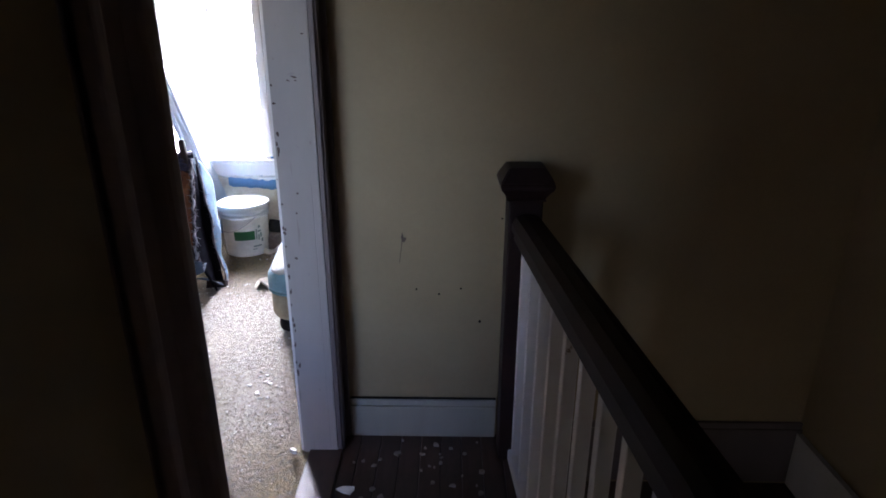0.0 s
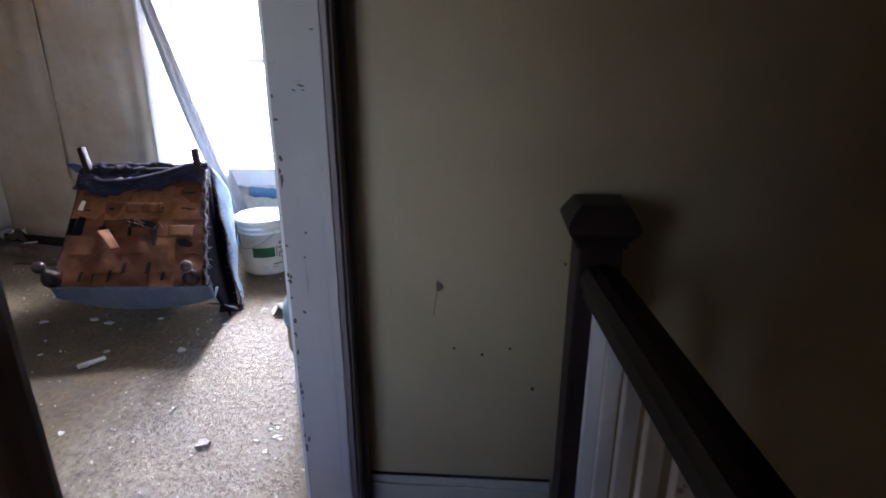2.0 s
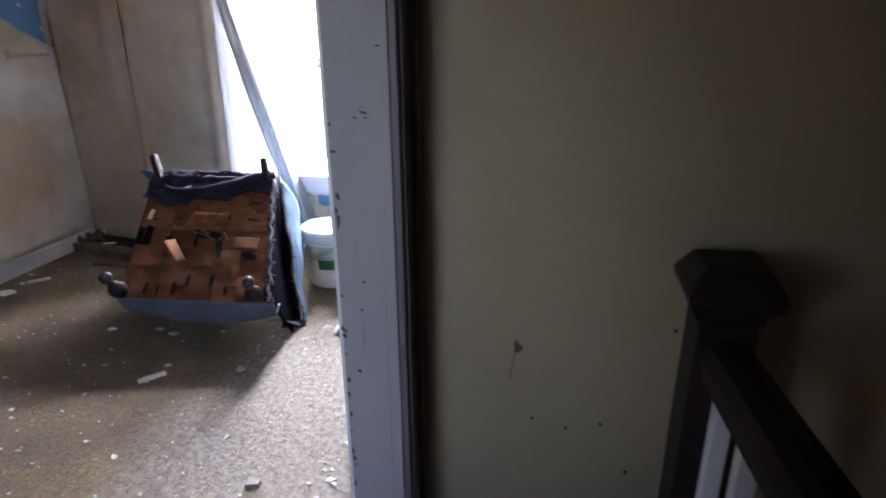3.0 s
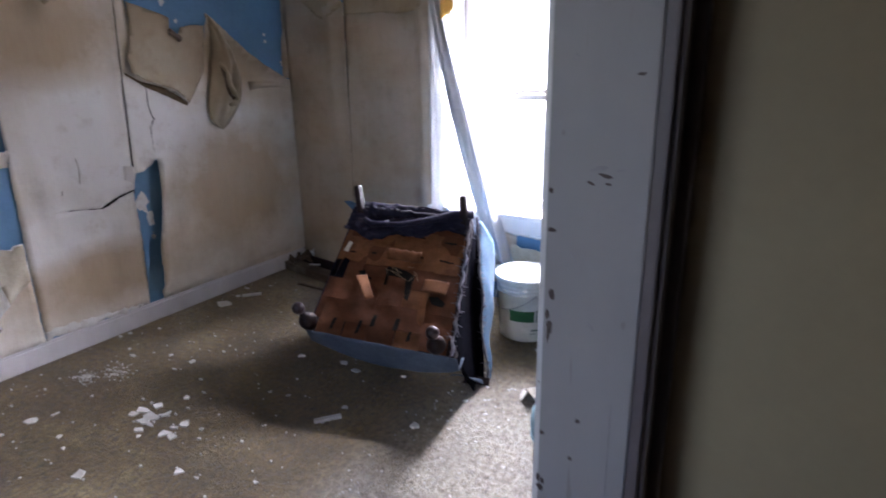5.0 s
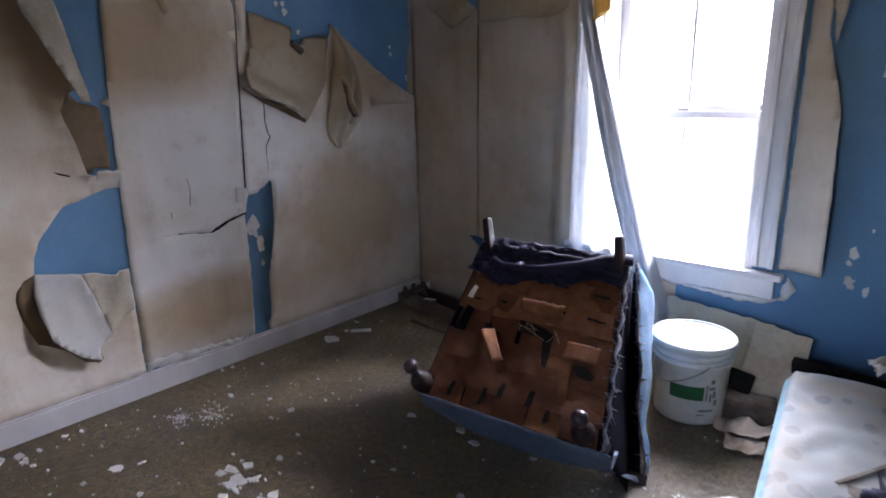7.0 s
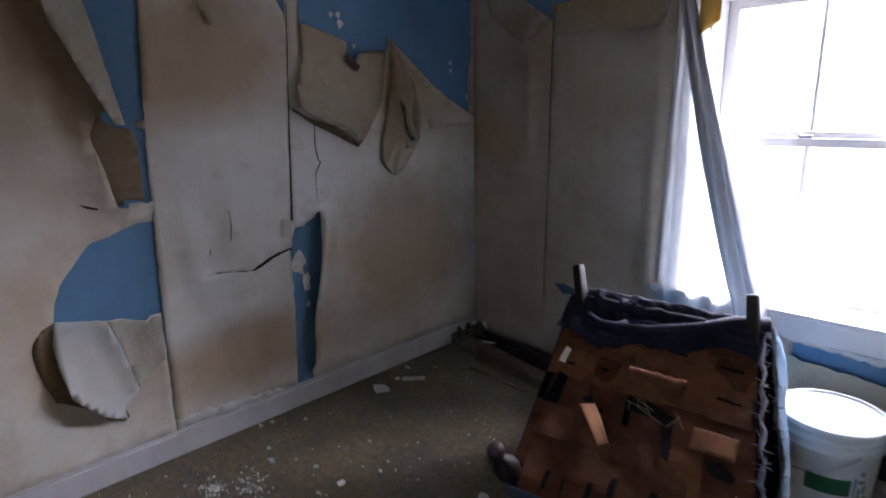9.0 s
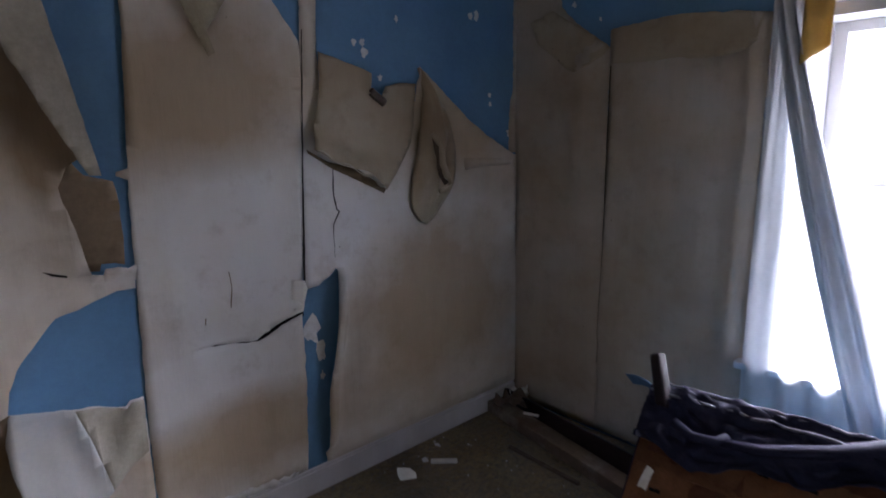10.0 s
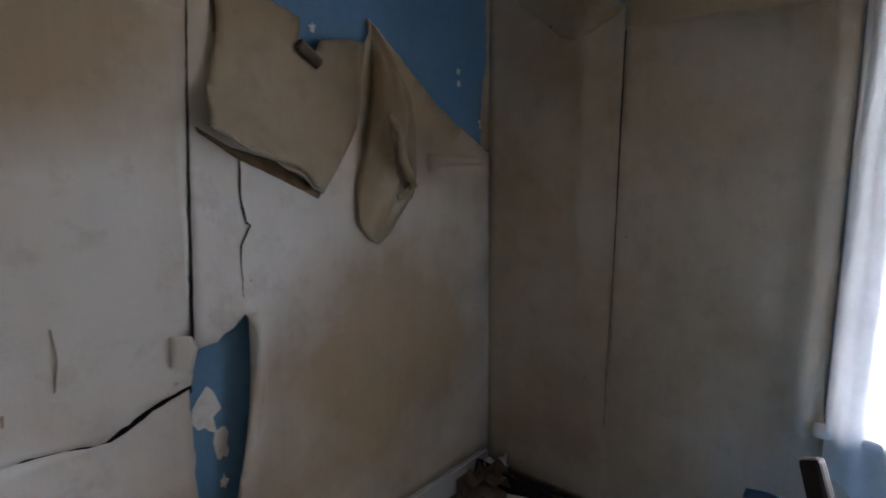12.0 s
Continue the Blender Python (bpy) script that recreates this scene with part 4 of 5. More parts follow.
paper("wallpaper_strip", [(XL + 0.002, 0.015), (-1.735, 0.015), (-1.723, 0.80), (-1.714, 1.40), (-1.712, 1.81), (-1.80, 1.87), (-1.90, 1.94), (-1.98, 2.02), (-2.05, H - 0.01), (XL + 0.002, H - 0.01)], wall_back, lift_corner, PAPER_DIM, 0.003, 0.04, 14)


def lift_mid(u, v):
    return ripple(u, v, 0.006, 3.5, 30) + 0.03 * near(u, v, (-1.145, 0.55), (-1.12, 1.9), 0.05) + 0.012 * near(u, v, (-1.25, 0.8), (-1.3, 1.3), 0.06) + 0.012 * near(u, v, (-1.69, 1.74), (-1.15, 1.74), 0.035)


paper("wallpaper_strip", [(-1.748, 0.015), (-1.06, 0.015), (-1.06, 0.45), (-1.075, 0.60), (-1.075, 1.86), (-1.145, 1.868), (-1.407, 1.90), (-1.720, 1.885), (-1.724, 1.40), (-1.733, 0.80)], wall_back, lift_mid, PAPER_DIM, 0.002, 0.035, 15)
paper("dark_line", [(-1.7095, 1.735), (-1.7065, 1.735), (-1.7095, 1.40), (-1.7195, 0.86), (-1.733, 0.36), (-1.7345, 0.36), (-1.7215, 0.86), (-1.7135, 1.40)], wall_back, lambda u, v: max(lift_corner(u, v), lift_mid(u, v)) + 0.0015, BLACK, 0.0004, 0.05, 52, "dark seam between wallpaper lengths")
paper("folded_band", [(-1.709, 1.888), (-1.56, 1.897), (-1.407, 1.903), (-1.27, 1.89), (-1.145, 1.872), (-1.098, 1.862), (-1.109, 1.762), (-1.15, 1.735), (-1.197, 1.724), (-1.30, 1.722), (-1.415, 1.736), (-1.55, 1.733), (-1.684, 1.741)], wall_back, lambda u, v: 0.016 + 0.035 * max(0.0, (1.89 - v) / 0.16), PAPER_KHAKI, 0.003, 0.03, 16, "sagging folded band of wallpaper")
paper("folded_corner", [(-1.711, 1.812), (-1.79, 1.868), (-1.86, 1.91), (-2.028, 2.01), (-2.16, 1.97), (-2.11, 1.87), (-2.024, 1.81), (-1.96, 1.755), (-1.893, 1.723), (-1.81, 1.745), (-1.731, 1.783)], wall_back, lambda u, v: 0.02 + 0.018 * near(u, v, (-1.89, 1.723), (-1.73, 1.79), 0.06), PAPER_KHAKI, 0.003, 0.03, 17)
paper("wallpaper_strip", [(-0.055, 0.59), (0.109, 0.592), (0.104, 0.94), (0.092, 1.245), (0.072, 1.34), (0.04, 1.45), (0.014, 1.54), (0.012, 1.68), (0.05, 1.85), (0.06, 2.1), (-0.055, 2.1)], wall_back, lambda u, v: 0.012 + 0.05 * max(0.0, (u + 0.0) / 0.12) + ripple(u, v, 0.003, 4, 3), PAPER, 0.002, 0.03, 18)
paper("folded_corner", [(-0.06, 1.72), (0.02, 1.70), (0.045, 1.50), (0.075, 1.66), (0.12, 1.86), (0.02, 1.95), (-0.06, 1.9)], wall_back, lambda u, v: 0.07, PAPER, 0.002, 0.03, 19)
paper("wallpaper_strip", [(-1.06, 0.11), (-0.50, 0.11), (-0.49, 0.43), (-0.62, 0.445), (-1.06, 0.445)], wall_back, lambda u, v: ripple(u, v, 0.002, 3, 5), PAPER, 0.003, 0.05, 23)
paper("bare_plaster", [(-0.62, 0.445), (-0.02, 0.445), (0.02, 0.50), (-0.02, 0.56), (-0.05, 0.44), (-0.10, 0.415), (-0.22, 0.405), (-0.40, 0.425), (-0.62, 0.43)], wall_back, lambda u, v: 0.0025, FLAKE, 0.005, 0.06, 24, "rough white paint below the window")
for k, (u, v, s) in enumerate(((0.215, 1.40, 0.022), (0.20, 0.70, 0.02), (0.19, 0.655, 0.012), (0.20, 0.575, 0.024), (0.255, 0.55, 0.018), (0.25, 0.80, 0.008), (-1.92, 2.02, 0.012), (-1.78, 1.94, 0.009), (0.34, 1.1, 0.009))):
    fleck(u, v, s, wall_back, 40 + k, 1.4)

# nail holes and a stuck shred on the hall wall
hall_wall = bpy.data.objects["wall_hall_far"]
for u, v, s in ((1.234, 0.465, 0.0045), (1.018, 0.584, 0.003), (1.094, 0.567, 0.0035), (1.168, 0.588, 0.003), (1.298, 0.835, 0.003)):
    part("nail", lathe([(s, -0.002), (s, 0.003), (s * 0.5, 0.006)], 8, None, pose(u, YH, v, 90)), BLACK, hall_wall)
part("paper_shred", sheet(torn([(0.972, 0.755), (0.980, 0.753), (0.988, 0.767), (0.978, 0.771), (0.974, 0.787), (0.970, 0.771)], 0.002, 0.01, 3), lambda u, v, d: Vector((u, YH - 0.001 - d, v)), lambda u, v: 0.003 + 0.2 * max(0, u - 0.968), 0.05), FLOORWOOD, hall_wall, "small dark shred stuck to the wall")
part("scratch", sheet(torn([(0.962, 0.680), (0.9635, 0.680), (0.974, 0.757), (0.9715, 0.757)], 0.0006, 0.01, 5), lambda u, v, d: Vector((u, YH - 0.001 - d, v)), lambda u, v: 0.0, 0.1), FLOORWOOD, hall_wall)
part("nail", lathe([(0.012, -0.002), (0.012, 0.012), (0.006, 0.02)], 10, None, pose(1.797, YH, 1.545, 90)), BLACK, hall_wall)


# ---------------------------------------------------------------- curtain
curtain = thing("curtain", pose(-1.0, YB - 0.07, 0.4), "torn white sheer curtain hanging twisted beside the window", "curtain")


def sheer_panel(u, v):
    z = 1.50 * (1 - v)
    left = -0.045 - 0.02 * math.sin(v * 2)
    right = 0.06 + 0.25 * v ** 1.15
    x = left + (right - left) * u
    fold = 0.014 * math.sin(u * (16 + 3 * v) + v * 2) * (0.5 + 0.5 * v)
    hem = 0.03 * math.sin(u * 17) * (v > 0.97)
    return Vector((x, 0.012 + fold + 0.008 * noise.noise(Vector((u * 4, v * 5, 0))), z + hem))


part("sheer_panel", surface(sheer_panel, 44, 40, 0.0), SHEER, curtain, "thin white sheer panel", True)


def twisted_band(u, v):
    mid = -0.02 + 0.10 * v + 0.36 * v ** 1.25
    half = 0.028 + 0.055 * v
    a = (u - 0.5) * 2
    fold = 0.020 * math.sin(a * 7 + v * 5) + 0.018 * math.cos(a * 2.2)
    return Vector((mid + a * half, -0.012 - fold, 1.52 - 1.66 * v))


part("twisted_band", surface(twisted_band, 26, 44, 0.0025), CURTAIN, curtain, "gathered grey-white length of cloth", True)
part("valance", surface(lambda u, v: Vector((0.045 + 0.085 * u, -0.012 - 0.012 * math.sin(u * 6), 1.50 - (0.24 - 0.06 * u) * v)), 10, 8, 0.002), YELLOW, curtain, "faded yellow valance scrap", True)
part("curtain_rod", tube([(-0.12, -0.01, 1.53), (0.3, -0.01, 1.535), (0.98, -0.01, 1.53)], 0.006), STEEL, curtain)

# ---------------------------------------------------------------- overturned chair
E1 = Vector((0.98, 0.19, -0.045)).normalized()
TH = radians(36.2)
E2 = Vector((-E1.y * math.cos(TH), E1.x * math.cos(TH), math.sin(TH)))
E2 = (E2 - E1 * E1.dot(E2)).normalized()
E3 = E1.cross(E2)
CM = Matrix((E1, E2, E3)).transposed().to_4x4()
CM.translation = Vector((-0.600, 3.462, 0.283))
chair = thing("armchair", CM, "overturned blue upholstered chair with torn brown webbing underneath", "chair")
CD = 0.73


def edge_l(y):
    return -0.290 - 0.045 * y / CD


def edge_r(y):
    return 0.395 - 0.115 * y / CD


# wooden seat frame seen from below
part("front_rail", box(edge_l(0), edge_r(0), 0.004, 0.045, -0.07, -0.018, 0.006), DARKWOOD, chair, "dark wooden seat frame")
part("rear_rail", box(edge_l(CD), edge_r(CD), CD - 0.045, CD, -0.06, 0.0, 0.006), DARKWOOD, chair)
for f, s in ((edge_l, 1), (edge_r, -1)):
    b = surface(lambda u, v: Vector((f(CD * u) + s * 0.022 + 0.022 * math.cos(math.tau * v), CD * u, -0.045 + 0.03 * math.sin(math.tau * v))), 12, 10)
    part("side_rail", b, DARKWOOD, chair, "", True)


def front_face(u, v):
    """The padded front: bowed, deepest in the middle, turning under at its lower edge."""
    x = edge_l(0) - 0.012 + (edge_r(0) - edge_l(0) + 0.03) * u
    deep = 0.055 + 0.105 * math.sin(math.pi * min(1.0, u * 0.86 + 0.06)) ** 0.8
    a = v * 2.3
    y = -0.010 - 0.030 * math.sin(min(a, 1.57)) * math.sin(math.pi * (0.1 + 0.8 * u)) + (0.10 * (a - 1.57) if a > 1.57 else 0)
    z = -deep * min(1.0, math.sin(min(a, 1.57)) ** 0.9) - (0.03 * (a - 1.57) if a > 1.57 else 0)
    return Vector((x, y + 0.006 * noise.noise(Vector((u * 6, v * 3, 1))), z + 0.010 * noise.noise(Vector((u * 4, v * 2, 5)))))


part("front_apron", surface(front_face, 36, 16, 0.004), FABRIC_LIGHT, chair, "faded blue front upholstery", True)
part("seat_padding", box(edge_l(0) + 0.03, edge_r(CD) - 0.02, 0.06, CD - 0.06, -0.30, -0.10, 0.04), FABRIC_DARK, chair, "", True)
part("corner_fabric", surface(lambda u, v: Vector((0.36 + 0.12 * u, -0.02 + 0.085 * u + 0.03 * v, -0.15 - 0.20 * u - 0.05 * v + 0.03 * math.sin(u * 5) * (1 - v))), 12, 6, 0.004), FABRIC_LIGHT, chair, "sagging faded blue fabric corner", True)
part("corner_block", moved(box(-0.10, 0.02, -0.02, 0.02, -0.02, 0.02, 0.005), pose(0.465, 0.07, -0.375, 0, 12, 5)), DARKWOOD, chair, "dark broken frame end")
# left side upholstery
part("side_panel", surface(lambda u, v: Vector((edge_l(u * CD) - 0.006 - 0.014 * math.sin(math.pi * v), u * CD, -0.26 * v * (0.5 + 0.5 * u) + 0.004)), 20, 8, 0.004), FABRIC_DARK, chair, "dark blue side upholstery", True)
part("blue_flap", surface(lambda u, v: Vector((edge_l(CD) - 0.02 - 0.07 * u, CD + 0.01 + 0.03 * v, 0.0 + 0.02 * u - 0.10 * v + 0.01 * math.sin(u * 4))), 8, 8, 0.003), FABRIC_BLUE, chair, "bright blue torn fabric flap", True)
# right side: inner cloth blackened to paint the gap's shade, then the outer cover torn loose and standing open
part("inner_side", surface(lambda u, v: Vector((edge_r(u * CD) - 0.004 + 0.05 * v * (1 - u), u * CD, -0.34 * v)), 20, 8, 0.004), GAP_SHADE, chair, "torn inner lining coloured black as the shaded gap", True)


def loose_cover(u, v):
    y = 0.066 + (CD - 0.05) * u
    open_ = 1 - u
    free_x = edge_r(y) + 0.022 + 0.065 * open_ + 0.012 * math.sin(u * 14) * open_
    x = free_x + 0.012 * v + 0.045 * math.sin(math.pi * v) * u
    z = -0.383 * open_ - (0.48 - 0.46 * open_) * v
    return Vector((x + 0.010 * noise.noise(Vector((u * 7, v * 4, 3))), y + 0.05 * v * u, z))


part("loose_cover", surface(loose_cover, 30, 12, 0.004), FABRIC_BLUE, chair, "torn blue outer cover hanging loose", True)
part("gap_shade_sheet", surface(lambda u, v: Vector((edge_r(u * CD) + (0.02 + 0.06 * (1 - u)) * v, u * CD + 0.03, -0.08 - 0.30 * (1 - u))), 20, 6, 0.003), GAP_SHADE, chair, "", True)


def back_shell(u, v):
    a = math.tau * u
    mid, half = (edge_l(CD) + edge_r(CD)) / 2, (edge_r(CD) - edge_l(CD)) / 2
    c, w = math.cos(a), math.sin(a)
    return Vector((mid + half * math.copysign(abs(c) ** 0.35, c), CD - 0.05 + 0.055 * math.copysign(abs(w) ** 0.5, w), -0.02 - 0.845 * v))


# the tall back, resting on the carpet with its top
part("backrest", surface(back_shell, 40, 10), FABRIC_BLUE, chair, "blue upholstered chair back", True)
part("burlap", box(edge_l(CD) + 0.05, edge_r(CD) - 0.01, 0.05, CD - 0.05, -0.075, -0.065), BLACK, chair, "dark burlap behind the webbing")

# webbing, woven over and under
NB = 5


def sag_of(x, y):
    """The slack of the whole web: hollows and bulges shared by all bands."""
    return 0.016 * noise.noise(Vector((x * 5.5, y * 5.5, 4))) + 0.006 * noise.noise(Vector((x * 14, y * 14, 9)))


for i in range(NB):
    x0f = edge_l(0) + 0.03 + (edge_r(0) - edge_l(0) - 0.06) * (i + 0.5) / NB
    x0r = edge_l(CD) + 0.03 + (edge_r(CD) - edge_l(CD) - 0.06) * (i + 0.5) / NB
    w = 0.059 if i % 2 else 0.063
    stop = (0.42 if i == 2 else 1.0)

    def lengthwise(u, v, i=i, x0f=x0f, x0r=x0r, w=w, stop=stop):
        y = -0.004 + (CD - 0.035) * u * stop
        x = x0f + (x0r - x0f) * y / CD
        over = 0.0045 * math.sin(u * stop * NB * math.pi + i * math.pi)
        frayed = 0.012 * noise.noise(Vector((v * 22, i, 3))) if stop < 1 and u > 0.95 else 0
        sag = -0.03 * (u ** 3) if stop < 1 else 0
        return Vector((x + (v - 0.5) * 2 * w, y + frayed, -0.004 + over + sag + sag_of(x, y)))

    part("webbing_band", surface(lengthwise, 36, 8, 0.003), WEBBING if i != 3 else WEB_PALE_LIT, chair)
for j in range(NB + 1):
    yc = 0.125 + (CD - 0.20) * j / NB
    start, stop = (0.0, 1.0)
    if j == 2:
        start = 0.46
    if j == 3:
        stop = 0.98

    def crosswise(u, v, j=j, yc=yc, start=start, stop=stop):
        s = start + (stop - start) * u
        y = yc + (v - 0.5) * 0.112
        over = -0.0045 * math.sin(s * NB * math.pi + j * math.pi)
        x = edge_l(y) - 0.004 + (edge_r(y) - edge_l(y) - 0.016) * s
        return Vector((x, y + 0.008 * noise.noise(Vector((s * 5, j, 2))), -0.003 + over + sag_of(x, y)))

    # upper bands get the paler jute, which paints their lit highlights
    part("webbing_band", surface(crosswise, 40, 6, 0.003), WEB_PALE_LIT if j in (3, 4) else WEBBING, chair)
# torn ends standing up
part("torn_webbing", surface(lambda u, v: Vector((-0.150 + 0.095 * u + 0.040 * (v - 0.5) * (1 - 0.35 * u), 0.315 - 0.125 * u + 0.030 * (v - 0.5), 0.008 + 0.030 * math.sin(u * 2.6) + 0.010 * math.cos(v * 3))), 12, 6, 0.003), WEB_PALE_LIT, chair, "pale torn end of webbing", True)
part("torn_webbing", surface(lambda u, v: Vector((-0.06 + 0.17 * u, 0.425 + 0.05 * v + 0.005 * noise.noise(Vector((u * 9, v, 2))), 0.006 + 0.03 * math.sin(v * 2.4) + 0.012 * noise.noise(Vector((u * 7, 2, v))))), 14, 6, 0.003), WEB_PALE_LIT, chair, "pale torn end of webbing", True)
part("torn_webbing", surface(lambda u, v: Vector((0.16 + 0.12 * u, 0.275 + 0.07 * v, 0.008 + 0.013 * math.sin(u * 3) * (1 - v * 0.5))), 12, 6, 0.003), WEB_PALE_LIT, chair, "pale torn end of webbing", True)
part("slot", sheet([(-0.285, 0.28), (-0.240, 0.285), (-0.240, 0.385), (-0.272, 0.395)], lambda u, v, d: Vector((u, v, 0.007 + sag_of(u, v) + d)), lambda u, v: 0.0, 0.02), GAP_SHADE, chair, "dark gap in the webbing")
JUTE = cloth("pale_jute_thread", (0.36, 0.26, 0.17), (0.24, 0.16, 0.09), 200, 0.9, 0.0, 20)


def gap(points, z=0.012, seed=0):
    part("slot", sheet(torn(points, 0.0022, 0.009, seed), lambda u, v, d: Vector((u, v, z - 0.004 + sag_of(u, v) + d)), lambda u, v: 0.0, 0.02), BLACK, chair, "dark hole torn in the webbing")


gap([(-0.045, 0.36), (0.00, 0.385), (0.06, 0.375), (0.105, 0.355), (0.112, 0.325), (0.05, 0.335), (-0.02, 0.335)], 0.012, 1)
gap([(0.068, 0.33), (0.105, 0.325), (0.118, 0.26), (0.120, 0.215), (0.098, 0.225), (0.085, 0.27)], 0.0125, 2)
gap([(-0.175, 0.335), (-0.145, 0.345), (-0.125, 0.30), (-0.15, 0.29)], 0.0125, 4)
gap([(0.205, 0.255), (0.25, 0.262), (0.292, 0.235), (0.285, 0.218), (0.23, 0.222)], 0.013, 3)
rt = random.Random(8)
b = bmesh.new()
for k in range(9):
    x, y = rt.uniform(-0.04, 0.11), 0.37 + rt.gauss(0, 0.018)
    tube([(x, y, 0.014), (x + rt.gauss(0.02, 0.02), y - 0.01, 0.026 + rt.uniform(0, 0.012)), (x + rt.gauss(0.03, 0.03), y - rt.uniform(0.0, 0.05), 0.016)], 0.0009, 4, b)
part("loose_threads", b, JUTE, chair, "pale loose jute threads")
for x, y, w, h in ((-0.185, 0.045, 0.008, 0.030), (-0.06, 0.05, 0.009, 0.034), (0.0, 0.09, 0.010, 0.032), (0.109, 0.092, 0.011, 0.030), (0.18, 0.05, 0.008, 0.026)):
    gap([(x - w, y - h), (x + w, y - h * 0.8), (x + w * 0.8, y + h), (x - w * 0.8, y + h * 0.9)], 0.0115, int(x * 99))
for x, y, w in ((-0.247, 0.435, 0.014), (-0.137, 0.447, 0.012), (0.098, 0.46, 0.014), (0.073, 0.569, 0.016), (-0.026, 0.569, 0.012), (-0.11, 0.31, 0.010), (0.232, 0.453, 0.034), (0.22, 0.56, 0.032), (0.235, 0.345, 0.03)):
    gap([(x - w, y - 0.004), (x + w, y - 0.006), (x + w, y + 0.004), (x - w, y + 0.005)], 0.0125, int(y * 999))

# dark dust cloth bunched along the rear rail
def dust_cloth(u, v):
    x = edge_l(CD) - 0.005 + (edge_r(CD) - edge_l(CD) + 0.01) * u
    y0 = CD + 0.01
    y1 = 0.525 + 0.13 * max(0.0, u - 0.25) + 0.16 * max(0.0, 0.15 - u) + 0.014 * math.sin(u * 17)
    y = y0 + (y1 - y0) * v
    crease = abs(noise.noise(Vector((u * 7 + v * 3, v * 9 - u * 4, 3))))
    return Vector((x, y, 0.010 + 0.014 * math.sin(v * 5 + u * 3) ** 2 + 0.034 * (0.5 - crease) ** 2 * 2 + 0.014 * noise.noise(Vector((u * 16, v * 7, 8)))))


part("dust_cloth", surface(dust_cloth, 90, 26, 0.003), FABRIC_DARK, chair, "dark blue dust cloth torn loose", True)
part("cloth_fold", tube([(-0.16, 0.60, 0.035), (-0.04, 0.615, 0.04), (0.10, 0.66, 0.045), (0.20, 0.71, 0.045), (0.29, 0.735, 0.03)], lambda s: 0.012 + 0.016 * s, 8, None, 0.6), FABRIC_DARK, chair, "", True)
part("cloth_fold", tube([(-0.25, 0.625, 0.03), (-0.20, 0.595, 0.04), (-0.14, 0.60, 0.04), (-0.12, 0.625, 0.03)], 0.014, 8), FABRIC_DARK, chair, "", True)
for yy, zz in ((CD + 0.005, 0.03), (CD - 0.03, 0.036)):
    part("piping", tube([(edge_l(CD) + (edge_r(CD) - edge_l(CD)) * k / 24, yy + 0.003 * math.sin(k * 1.7), zz + 0.004 * math.sin(k * 2.3)) for k in range(25)], 0.0045, 6), FRAY, chair, "frayed grey piping", True)


def frayed_edge(path, count, length, seed):
    """A cord with loose threads along it."""
    r = random.Random(seed)
    b = tube(path, lambda s: 0.006 + 0.003 * math.sin(s * 40), 6)
    pts = [Vector(p) for p in path]
    for k in range(count):
        s = r.random() * (len(pts) - 1.001)
        p = pts[int(s)].lerp(pts[int(s) + 1], s % 1)
        d = Vector((r.gauss(0, 1), r.gauss(0, 0.6), r.gauss(0.3, 0.8))).normalized() * length * r.uniform(0.4, 1.2)
        tube([p, p + d * 0.5 + Vector((0, 0, r.gauss(0, 0.006))), p + d], lambda q: 0.0022 * (1 - 0.6 * q), 4, b)
    return b


part("frayed_edge", frayed_edge([(edge_r(CD * k / 24) - 0.005 + 0.006 * math.sin(k * 2.1), CD * k / 24, 0.008) for k in range(25)], 90, 0.035, 5), FRAY, chair, "frayed grey threads along the seam", True)
part("frayed_edge", frayed_edge([tuple(loose_cover(k / 24, 0.0)) for k in range(25)], 80, 0.03, 6), FRAY, chair, "frayed grey threads along the torn cover", True)
part("tag", sheet(torn([(-0.287, 0.425), (-0.265, 0.422), (-0.260, 0.478), (-0.280, 0.486)], 0.002, 0.01, 2), lambda u, v, d: Vector((u, v, 0.02 + d)), lambda u, v: 0.004, 0.1), PAPERSCRAP, chair, "small white paper tag")

# legs
for x, lean in ((-0.300, -16), (0.316, -3)):
    at = pose(x, 0.03, 0, -8, lean)
    leg = part("front_leg", lathe([(0.026, -0.03), (0.037, -0.008), (0.042, 0.012), (0.039, 0.030), (0.027, 0.048), (0.015, 0.060), (0.013, 0.074)], 20, None, at), DARKWOOD, chair, "dark turned bun leg", True)
    part("caster", lathe([(0.011, 0.070), (0.020, 0.076), (0.028, 0.092), (0.028, 0.104), (0.021, 0.119), (0.008, 0.125)], 18, None, at), BRASSY, leg, "dark metal caster ball", True)
for x, tilt in ((-0.285, -30), (0.262, -17)):
    b = box(-0.021, 0.021, -0.019, 0.019, -0.05, 0.168, 0.009)
    for v in b.verts:
        f = max(0.0, v.co.z) / 0.168
        v.co.x *= 1 - 0.2 * f
        v.co.y *= 1 - 0.2 * f
    part("rear_leg", moved(b, pose(x, 0.655, 0.0, -51, tilt)), DARKWOOD, chair, "dark tapered wooden leg")

# ---------------------------------------------------------------- pail
pail = thing("bucket", pose(-0.262, 4.42, 0, 0, 0, 0), "white plastic pail with a green label on the carpet", "bucket")
R = 0.163
